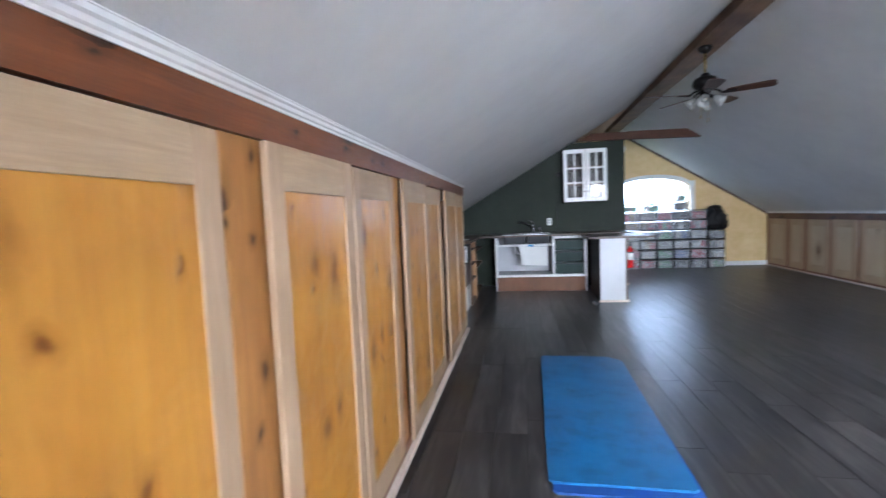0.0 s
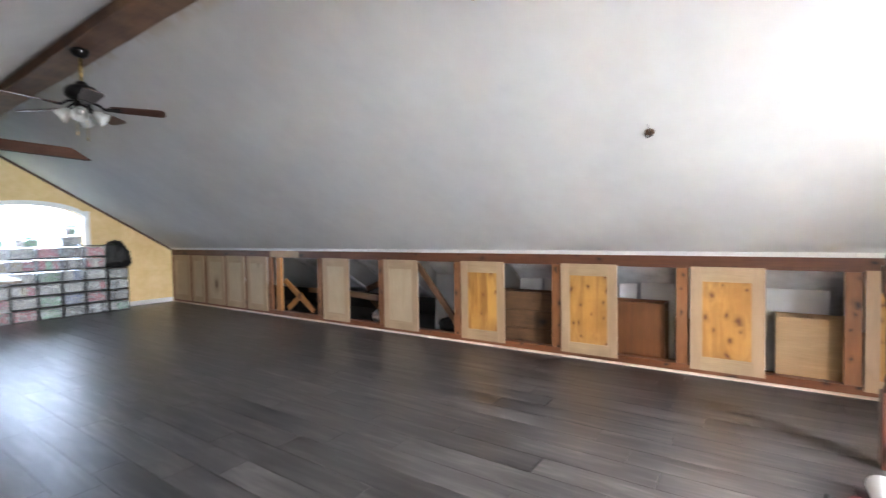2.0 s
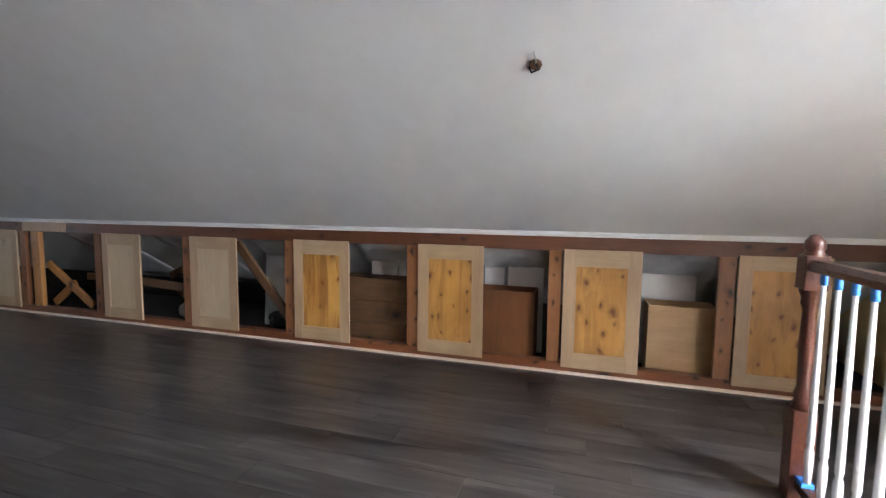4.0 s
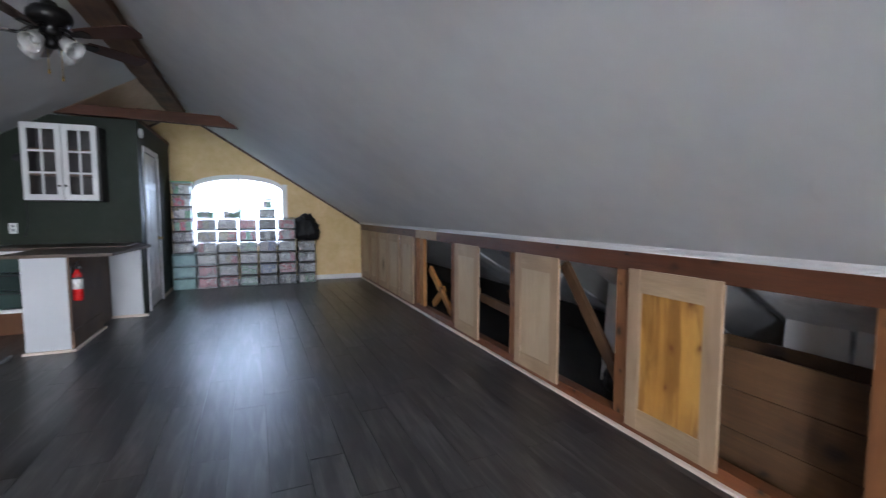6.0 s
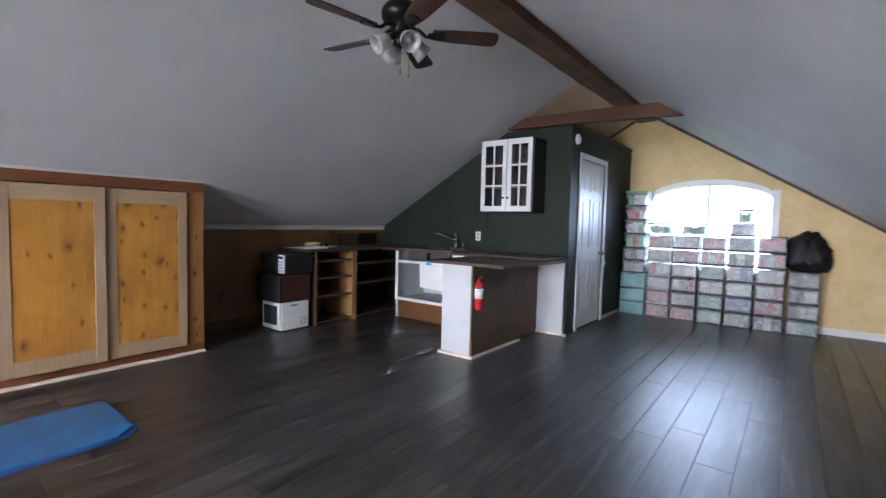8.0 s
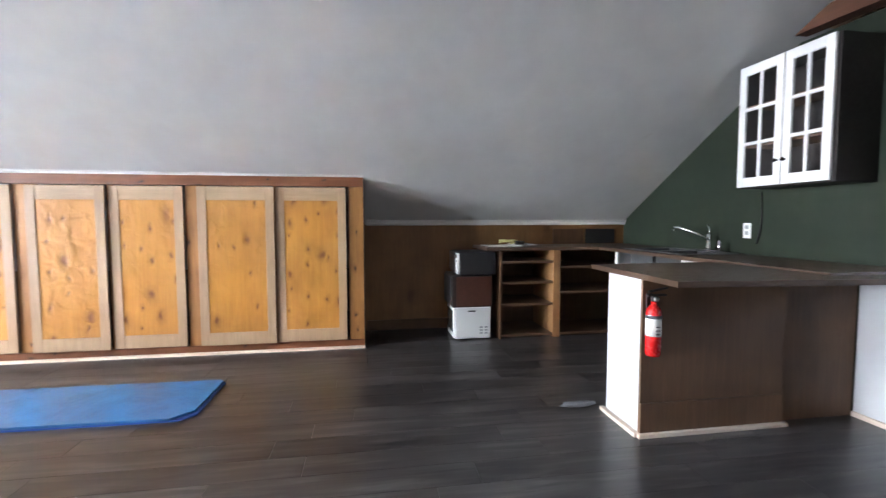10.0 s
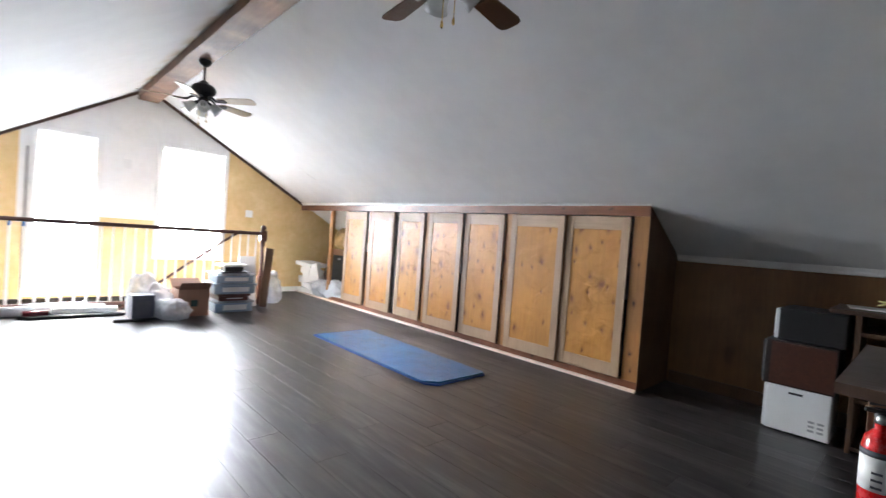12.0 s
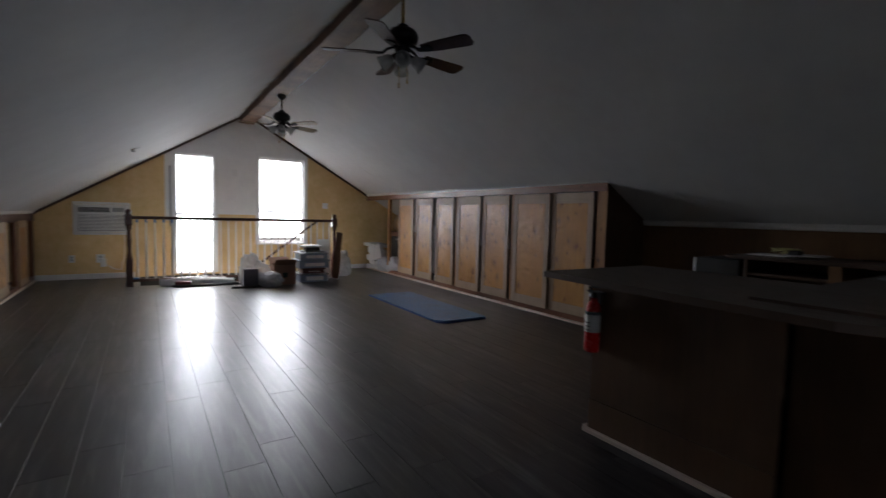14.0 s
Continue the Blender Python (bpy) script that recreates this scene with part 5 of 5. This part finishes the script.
part("front", box(-0.64, -0.23, 6.448, 6.462, 0.35, 0.638, 0.004), BLACK, sp)
part("side_veneer", box(-0.211, -0.207, 6.50, 6.86, 0.345, 0.64), WALNUT, sp)
mwv = thing("microwave_oven", (-0.44, 6.69, 0.653), "black microwave oven on top of the stack", "microwave")
part("body", box(-0.66, -0.20, 6.53, 6.9, 0.66, 0.885, 0.008), BLACK, mwv)
part("door", box(-0.65, -0.31, 6.508, 6.532, 0.668, 0.878, 0.005), BLACK, mwv)
part("window", box(-0.62, -0.35, 6.503, 6.509, 0.70, 0.85, 0.002), DARKBOX, mwv)
part("control_panel", box(-0.305, -0.205, 6.508, 6.532, 0.668, 0.878, 0.004), APPL, mwv, "pale control panel")
part("display", box(-0.295, -0.215, 6.503, 6.51, 0.83, 0.862, 0.002), SCREEN, mwv)
for r in range(4):
    for c in range(3):
        part("button", box(-0.292 + c * 0.027, -0.272 + c * 0.027, 6.503, 6.51, 0.69 + r * 0.032, 0.712 + r * 0.032, 0.002), GREY, mwv)
part("trim_arc", rod([(-0.62, 6.503, 0.69), (-0.5, 6.503, 0.675), (-0.38, 6.503, 0.685), (-0.32, 6.503, 0.71)], 0.004), CHROME, mwv)
for x in (-0.6, -0.26):
    part("foot", box(x - 0.02, x + 0.02, 6.58, 6.62, 0.653, 0.661), BLACK, mwv)

for k, (x, y, a) in enumerate(((-0.5, 6.98, 8), (-0.42, 7.12, -12), (-0.52, 7.28, 4))):
    z = COUNT_Z + 0.031 + 0.006 * k
    solo("paper_sheets", turned(box(-0.16, 0.16, -0.11, 0.11, 0, 0.006, 0.001), pose(x, y, z, 0, 0, a)), PAPER, "loose white papers on the alcove counter", "papers")
solo("yellow_cord", rod([(-0.5 + 0.09 * math.cos(i * 0.8), 7.12 + 0.1 * math.sin(i * 0.8), COUNT_Z + 0.058 + 0.035 * abs(math.sin(i * 0.55))) for i in range(22)], 0.006), plain("yellow_cord", (0.55, 0.5, 0.2), 0.5), "tangled pale yellow cord on the papers", "cord")
solo("black_adapter", box(-0.46, -0.36, 7.18, 7.26, COUNT_Z + 0.049, COUNT_Z + 0.085, 0.008), BLACK, "small black adapter on the papers", "adapter")
solo("wall_opening_board", box(-0.799, -0.785, 7.75, 8.12, 0.935, 1.105, 0.003), PLY, "brown board on the low alcove wall", "board")
# flat black panel stands in for the shade inside a hole; the wall is uncut
solo("dark_wall_recess", box(-0.799, -0.79, 8.15, 8.52, 0.935, 1.105, 0.003), BLACK, "black panel painted as the shade of a square hole in the low alcove wall", "recess")
solo("plastic_parcel", lump(1.5, 6.98, 0.016, 0.03, 0.12, 0.018, 3.0, 0.25), frosted("smoky_wrap", (0.3, 0.31, 0.33), 0.35), "small parcel wrapped in clear plastic on the floor", "parcel")

# ---- exercise mat ----
def mat_outline(x0, x1, y0, y1, cut):
    return [(x0, y0 + 0.02), (x0 + 0.02, y0), (x1 - 0.02, y0), (x1, y0 + 0.02), (x1, y1 - cut), (x1 - cut, y1), (x0 + 0.03, y1), (x0, y1 - 0.03)]


ym = thing("exercise_mat", (1.0, 3.6, 0), "blue foam exercise mat folded double on the floor", "exercise mat")
bm = turned(prism(mat_outline(-0.35, 0.315, -1.03, 0.985, 0.08), "z", 0.0, 0.011), pose(1.0, 3.6, 0, 0, 0, -0.6))
part("lower_layer", bm, MATLOW, ym)
bm = prism(mat_outline(-0.36, 0.31, -0.97, 0.97, 0.11), "z", 0.0115, 0.024)
bmesh.ops.bevel(bm, geom=bm.edges, offset=0.004, segments=2, affect="EDGES")
part("upper_layer", turned(bm, pose(1.0, 3.6, 0, 0, 0, -1.2)), MAT, ym)


# ---- storage drawers under the arched window ----
def tint(name, col):
    return plain(name, col, 0.5, vary=0.5, scale=16)


CONTENT = {
    "white": tint("white_contents", (0.8, 0.8, 0.78)),
    "pink": tint("pink_contents", (0.75, 0.16, 0.22)),
    "green": tint("green_contents", (0.26, 0.58, 0.36)),
    "blue": tint("blue_contents", (0.26, 0.36, 0.62)),
    "tan": tint("tan_contents", (0.62, 0.5, 0.34)),
    "grey": tint("grey_contents", (0.13, 0.14, 0.155)),
    "teal": tint("teal_contents", (0.4, 0.66, 0.64)),
}
CLEAR = frosted("clear_drawer_plastic", (0.66, 0.69, 0.71), 0.66)
TEAL = frosted("teal_drawer_plastic", (0.36, 0.6, 0.6), 0.35)
GREENLID = plain("green_lid_plastic", (0.13, 0.42, 0.24), 0.4, bumps=0.03)
FRONT_Y = 10.63
RNG = random.Random(11)


def drawer_bin(x0, x1, z0, h, frame_m, front_m, kinds, label):
    """One stackable drawer: open frame, cloudy drawer with a lip, and what lies in it."""
    d = thing("storage_bin", ((x0 + x1) / 2, FRONT_Y + 0.17, z0), label, "storage bin", "stacked storage bins")
    y0, y1, t = FRONT_Y, FRONT_Y + 0.34, 0.012
    bm = bmesh.new()
    u = 0.005
    for a, b, c, e in ((x0 + u, x1 - u, z0, z0 + t), (x0 + u, x1 - u, z0 + h - t, z0 + h)):
        box(a, b, y0, y1, c, e, bm=bm)
    for a in (x0, x1 - u):
        for c, e in ((y0, y0 + 0.02), (y1 - 0.02, y1)):
            box(a, a + u, c, e, z0, z0 + h, bm=bm)
    part("frame", bm, frame_m, d)
    a, b, c, e = x0 + u + 0.003, x1 - u - 0.003, z0 + t + 0.003, z0 + h - t - 0.012
    bm = bmesh.new()
    box(a, b, y0 + 0.004, y0 + 0.01, c, e, bm=bm)
    box(a, a + 0.003, y0 + 0.01, y1 - 0.02, c, e, bm=bm)
    box(b - 0.003, b, y0 + 0.01, y1 - 0.02, c, e, bm=bm)
    box(a + 0.003, b - 0.003, y1 - 0.023, y1 - 0.02, c, e, bm=bm)
    dr = part("drawer", bm, front_m, d, "cloudy plastic drawer")
    part("pull_lip", box(a + 0.06, b - 0.06, y0 - 0.012, y0 + 0.004, e - 0.02, e - 0.008, 0.003), front_m, dr)
    n = RNG.randint(1, 3)
    w = (b - a - 0.02) / n
    for i in range(n):
        hh = (e - c) * RNG.uniform(0.84, 0.99)
        q = a + 0.01 + i * w
        part("contents", box(q + 0.004, q + w - 0.004, y0 + RNG.uniform(0.012, 0.03), y1 - 0.05, c + 0.001, c + hh, 0.004), CONTENT[RNG.choice(kinds)], dr)
    return d


def tote(x0, x1, z0, h, kinds, label, lid_m):
    """A clear lidded box, narrower at its base."""
    d = thing("storage_box", ((x0 + x1) / 2, FRONT_Y + 0.17, z0), label, "storage box", "lidded storage boxes")
    y0, y1 = FRONT_Y + 0.01, FRONT_Y + 0.33
    i = 0.018
    bm = bmesh.new()
    lo = [bm.verts.new(p) for p in ((x0 + i, y0 + i, z0), (x1 - i, y0 + i, z0), (x1 - i, y1 - i, z0), (x0 + i, y1 - i, z0))]
    hi = [bm.verts.new(p) for p in ((x0, y0, z0 + h - 0.02), (x1, y0, z0 + h - 0.02), (x1, y1, z0 + h - 0.02), (x0, y1, z0 + h - 0.02))]
    bm.faces.new(lo[::-1])
    for k in range(4):
        bm.faces.new((lo[k], lo[(k + 1) % 4], hi[(k + 1) % 4], hi[k]))
    part("tub", bm, CLEAR, d)
    part("lid", box(x0 - 0.006, x1 + 0.006, y0 - 0.006, y1 + 0.006, z0 + h - 0.02, z0 + h - 0.001, 0.004), lid_m, d, "snap on lid")
    n = 3
    w = (x1 - x0 - 0.06) / n
    for k in range(n):
        part("contents", box(x0 + 0.03 + k * w, x0 + 0.025 + (k + 1) * w, y0 + 0.03, y1 - 0.03, z0 + 0.004, z0 + h * RNG.uniform(0.5, 0.8), 0.004), CONTENT[RNG.choice(kinds)], d)
    return d


BL = "clear plastic drawer in a black frame, full of small goods"
cols = [(2.645, 2.955), (2.972, 3.287), (3.312, 3.608), (3.632, 3.933), (3.957, 4.261), (4.299, 4.606)]
fill = [("tan", "pink", "white"), ("white", "tan", "pink"), ("pink", "white", "green"), ("white", "grey", "blue"), ("pink", "white", "grey"), ("white", "grey", "green")]
ROW = 0.202
bottom = {2: {0: ("green", "white"), 1: ("green",), 2: ("green", "white")}, 0: {0: ("pink",), 1: ("pink", "tan")}}
for ci, (x0, x1) in enumerate(cols):
    rows_n = 4 if ci == 5 else 6
    for r in range(rows_n):
        kinds = bottom.get(ci, {}).get(r, fill[ci])
        drawer_bin(x0, x1, r * ROW * (0.98 if ci == 5 else 1), ROW * (0.98 if ci == 5 else 1) - 0.001, GREY if ci == 0 else BLACK, CLEAR, kinds, BL)
for r in range(3):
    drawer_bin(2.275, 2.625, r * 0.205, 0.204, TEAL, TEAL, ("teal", "white"), "pale teal plastic drawer at the foot of a stack")
for r in range(2):
    drawer_bin(2.295, 2.60, 0.616 + r * 0.19, 0.189, BLACK, CLEAR, ("white", "blue", "grey"), BL)
for r, (kinds, lm) in enumerate(((("green", "pink"), BLACK), (("pink", "white", "green"), BLACK), (("white", "pink"), BLACK), (("green", "white"), GREENLID))):
    tote(2.305, 2.60, 0.998 + r * 0.207, 0.206, kinds, "clear storage box in the tall stack", lm)
tote(2.64, 2.95, 6 * ROW + 0.001, 0.15, ("green", "white"), "clear box with green lid on the stacked drawers", GREENLID)
tote(3.05, 3.38, 6 * ROW + 0.001, 0.15, ("green", "white"), "clear box with green lid on the stacked drawers", GREENLID)
drawer_bin(3.645, 3.925, 6 * ROW + 0.001, 0.185, BLACK, CLEAR, ("white", "grey"), BL)
tote(3.70, 3.89, 6 * ROW + 0.188, 0.16, ("green", "white"), "small clear box on top of the drawers", BLACK)
sack = solo("black_rubbish_bag", lump(4.455, FRONT_Y + 0.16, 4 * ROW + 0.18, 0.215, 0.17, 0.275, 7.0, 0.3, 4), BLACKBAG, "black plastic bag on top of the drawers", "plastic bag")

# ---- clutter beside the balustrade ----
def roll(x0, x1, y, z, r, m, label):
    bm = bmesh.new()
    turned(lathe([(r * 0.35, 0), (r, 0), (r, x1 - x0), (r * 0.35, x1 - x0)], seg=18, bm=bm), Matrix.Translation((x0, y, z + r)) @ Matrix.Rotation(radians(90), 4, "Y"))
    return solo("roll", bm, m, label, "roll")


roll(2.95, 3.88, 0.49, 0.0, 0.055, FOAM, "white foam roll lying by the balustrade")
roll(2.84, 3.44, 0.61, 0.0, 0.05, PAPER, "white paper roll lying on the floor")
roll(3.46, 3.68, 0.60, 0.0, 0.036, plain("dark_red_vinyl", (0.16, 0.012, 0.02), 0.35), "dark red tube lying beside the white roll")
for a, b, y, m in ((2.8, 3.72, 0.70, BLACK), (2.78, 3.66, 0.745, BLACK), (2.5, 2.95, 1.16, BRONZE)):
    roll(a, b, y, 0.0, 0.017, m, "thin black tube lying on the floor")

cb = thing("open_carton", (2.66, 1.05, 0), "dark printed carton standing on the floor", "carton")
part("body", box(2.56, 2.78, 0.92, 1.14, 0, 0.29, 0.004), plain("dark_print", (0.06, 0.06, 0.08), 0.5), cb)
part("picture", box(2.60, 2.74, 1.1405, 1.143, 0.06, 0.22), INK, cb)
for cx, cy, rx, ry, rz, sd in ((2.50, 0.80, 0.2, 0.2, 0.22, 1.0), (2.40, 1.0, 0.15, 0.15, 0.13, 6.0), (2.62, 0.76, 0.17, 0.15, 0.3, 9.0)):
    solo("plastic_bag", lump(cx, cy, rz * 0.7, rx, ry, rz, sd, 0.25, 4), BAG, "crumpled clear plastic bag full of goods", "plastic bag")
for cx, cy, r, m, sd in ((2.48, 0.82, 0.1, GREY, 3.0), (2.6, 0.78, 0.09, PAPER, 4.0)):
    solo("bundle", lump(cx, cy, r * 0.72, r, r, r, sd, 0.2), m, "soft bundle inside the plastic bag", "bundle")
bx = thing("cardboard_box", (2.12, 0.88, 0), "brown cardboard box with open flaps", "cardboard box")
for a, b, c, d in ((1.95, 2.3, 0.70, 0.705), (1.95, 2.3, 1.045, 1.05), (1.95, 1.955, 0.705, 1.045), (2.295, 2.3, 0.705, 1.045)):
    part("side", box(a, b, c, d, 0.006, 0.33), CARD, bx)
part("base", box(1.95, 2.3, 0.70, 1.05, 0, 0.006), CARD, bx)
part("flap", turned(box(0, 0.345, 0, 0.15, 0, 0.004), pose(1.953, 1.05, 0.33, 40, 0, 0)), CARD, bx)
part("flap", turned(box(0, 0.345, -0.15, 0, 0, 0.004), pose(1.953, 0.70, 0.33, -35, 0, 0)), CARD, bx)
part("printed_mark", box(2.08, 2.16, 1.0505, 1.052, 0.12, 0.2), GREENDRAW, bx)


TUBM = plain("blue_grey_tote", (0.24, 0.31, 0.38), 0.4, bumps=0.03)
for k, (x0, x1, z, h, m) in enumerate(((1.36, 1.84, 0, 0.15, CLEAR), (1.42, 1.80, 0.152, 0.09, MAHOG), (1.34, 1.86, 0.244, 0.14, TUBM), (1.36, 1.84, 0.386, 0.13, CLEAR))):
    t = thing("stacked_tote", ((x0 + x1) / 2, 0.76, z), ("flat storage tote in a stack beside the balustrade", "flat dark red carton in the tote stack", "blue grey storage tote in the stack", "clear storage tote on top of the stack")[k], "tote", "tote stack")
    part("tub", box(x0, x1, 0.58, 0.94, z, z + h - 0.025, 0.012), m if m is not CLEAR else TUBM, t)
    part("lid", box(x0 - 0.02, x1 + 0.02, 0.56, 0.96, z + h - 0.025, z + h, 0.006), CLEAR if m is CLEAR else m, t)
    part("label", box(x0 + 0.08, x1 - 0.1, 0.9405, 0.943, z + 0.03, z + h - 0.05), LABEL, t, "white printed label")
solo("dark_tray", box(1.40, 1.78, 0.62, 0.92, 0.518, 0.535, 0.005), BLACK, "flat black tray on the totes", "tray")
solo("brown_parcel", box(1.48, 1.72, 0.66, 0.86, 0.536, 0.60, 0.006), DARKBOX, "dark brown parcel on the black tray", "parcel")
solo("folded_papers", turned(box(-0.16, 0.16, -0.11, 0.11, 0, 0.03, 0.003), pose(1.62, 0.77, 0.602, 0, 0, 12)), PAPER, "folded papers on the brown parcel", "papers")
solo("leaning_board", turned(box(-0.055, 0.055, -0.012, 0.012, 0, 0.86, 0.003), Matrix.Translation((1.16, 0.78, 0.02)) @ Matrix.Rotation(radians(12), 4, "X") @ Matrix.Rotation(radians(-9), 4, "Y")), PLY, "brown plank leaning on the balustrade", "plank")
solo("white_sack", lump(0.86, 0.30, 0.2, 0.17, 0.16, 0.28, 12.0, 0.2, 4), BAG, "white translucent sack beside the newel", "sack")
solo("white_panel_board", turned(box(-0.12, 0.12, -0.01, 0.01, 0, 0.72, 0.003), Matrix.Translation((1.30, 0.60, 0.01)) @ Matrix.Rotation(radians(10), 4, "X")), PAPER, "white board leaning behind the plank", "board")


solo("plastic_bag", lump(2.36, 1.18, 0.1, 0.17, 0.13, 0.14, 15.0, 0.28, 4), BAG, "crumpled white plastic bag beside the carton", "plastic bag")

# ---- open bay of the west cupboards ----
tagged(part("floor_cupboard", box(X_WEST, FACE_W - 0.09, SOUTH + 0.02, 5.54, -0.012, 0.004), DARKVOID), "floor inside the cupboards, coloured near black for shade", "floor", kind="structure")
for x, y, z, w, l, h, a, b in ((-0.27, -0.42, 0.055, 0.3, 0.6, 0.1, 6, 0), (-0.25, -0.46, 0.16, 0.26, 0.5, 0.1, -10, 0), (-0.22, -0.36, 0.28, 0.26, 0.52, 0.12, 14, 4), (-0.2, -0.4, 0.41, 0.28, 0.42, 0.11, -6, -6), (-0.2, -0.44, 0.54, 0.36, 0.5, 0.07, 4, -3), (-0.1, -0.22, 0.4, 0.1, 0.36, 0.3, 20, 14)):
    solo("foam_block", turned(box(-w / 2, w / 2, -l / 2, l / 2, -h / 2, h / 2, 0.008), pose(x, y, z, b, 0, a)), FOAM, "white packing foam piece piled in the open cupboard", "packing foam")
case = thing("black_case", (-0.3, 0.22, 0.3), "open black plastic case lying on the grey cloth", "case")
part("shell", turned(box(-0.05, 0.05, -0.27, 0.27, 0, 0.46, 0.015), pose(-0.3, 0.27, 0.3, 0, -14, 0)), BLACK, case)
part("lid", turned(box(-0.025, 0.025, -0.3, 0, 0, 0.44, 0.012), pose(-0.27, 0.0, 0.33, 14, -10, -24)), BLACK, case)
part("catch", turned(box(0.05, 0.06, -0.04, 0.04, 0.38, 0.41, 0.003), pose(-0.3, 0.27, 0.3, 0, -14, 0)), GREY, case)
CLOTH = plain("grey_blue_cloth", (0.5, 0.53, 0.57), 0.8)
solo("grey_blanket", lump(-0.26, 0.42, 0.15, 0.15, 0.3, 0.2, 21.0, 0.25, 4), CLOTH, "grey crumpled cloth under the black case", "cloth")
solo("grey_blanket", lump(-0.2, -0.02, 0.13, 0.13, 0.26, 0.17, 23.0, 0.28, 4), CLOTH, "grey crumpled cloth beside the packing foam", "cloth")
solo("tan_sack", lump(-0.58, 0.02, 1.01, 0.13, 0.25, 0.23, 25.0, 0.3, 4), plain("tan_polythene", (0.42, 0.27, 0.1), 0.35), "tan plastic sack on top of the dark carton", "sack")
solo("dark_carton", box(-0.85, -0.42, -0.25, 0.4, 0.004, 0.85, 0.006), CARD, "brown carton inside the cupboard", "carton")
solo("cupboard_inner_board", box(-1.02, -1.0, SOUTH + 0.02, 0.9, 0.004, 1.0), DRYWALL, "white board at the back of the open cupboard", "board")
solo("white_pipe", rod([(-0.2, 2.04, 0.083), (-0.2, 2.04, 1.45)], 0.028), WHITE, "white plastic pipe standing behind the doors", "pipe")

# ---- vinyl planks ----
PW, PL, GAP = 0.19, 1.24, 0.002
shared = {}


def plank_mesh(w, l):
    key = (round(w, 3), round(l, 3))
    if key not in shared:
        bm = bmesh.new()
        b = 0.0004
        a, c = w / 2 - GAP / 2, l / 2 - GAP / 2
        lo = [bm.verts.new((sx * a, sy * c, -0.0085)) for sx, sy in ((-1, -1), (1, -1), (1, 1), (-1, 1))]
        md = [bm.verts.new((sx * a, sy * c, -b)) for sx, sy in ((-1, -1), (1, -1), (1, 1), (-1, 1))]
        hi = [bm.verts.new((sx * (a - b), sy * (c - b), 0)) for sx, sy in ((-1, -1), (1, -1), (1, 1), (-1, 1))]
        bm.faces.new(hi)
        for p, q in ((lo, md), (md, hi)):
            for k in range(4):
                bm.faces.new((p[k], p[(k + 1) % 4], q[(k + 1) % 4], q[k]))
        me = bpy.data.meshes.new("plank")
        bm.to_mesh(me)
        bm.free()
        me.materials.append(VINYL)
        shared[key] = me
    return shared[key]


def spans_of(x):
    """The stretches of floor along y at this x, leaving out the stairwell and the rooms behind walls."""
    s0, s1 = SOUTH, NORTH
    if HX0 < x < HX1:
        s0 = HY1
    if x < FACE_W - 0.05:
        s0 = 5.6
    if x < PX:
        s1 = KITCHEN
    return s0, s1


count = 0
rest = bmesh.new()
RP = random.Random(5)
xi = -0.80
row = 0
while xi < FACE_E - 0.005:
    xw = min(PW, FACE_E - xi)
    xc = xi + xw / 2
    s0, s1 = spans_of(xc)
    y = s0 - PL * RP.choice((0.0, 0.15, 0.33, 0.5, 0.67, 0.82))
    while y < s1 - 0.01:
        a, b = max(y, s0), min(y + PL, s1)
        if b - a > 0.03:
            me = plank_mesh(xw, b - a)
            if a > 8.9 and count >= 0 and (xc > 4.7 or a > 9.6):
                o = len(rest.verts)
                tmp = bmesh.new()
                tmp.from_mesh(me)
                bmesh.ops.translate(tmp, verts=tmp.verts, vec=(xc, (a + b) / 2, 0))
                vs = [rest.verts.new(v.co) for v in tmp.verts]
                tmp.verts.index_update()
                for f in tmp.faces:
                    rest.faces.new([vs[v.index] for v in f.verts])
                tmp.free()
            else:
                ob = new("plank", me)
                ob.parent = floor
                ob.location = (xc, (a + b) / 2, 0)
                count += 1
        y += PL
    xi += PW
    row += 1
tagged(part("far_planks", rest, VINYL, floor), kind="stuff")
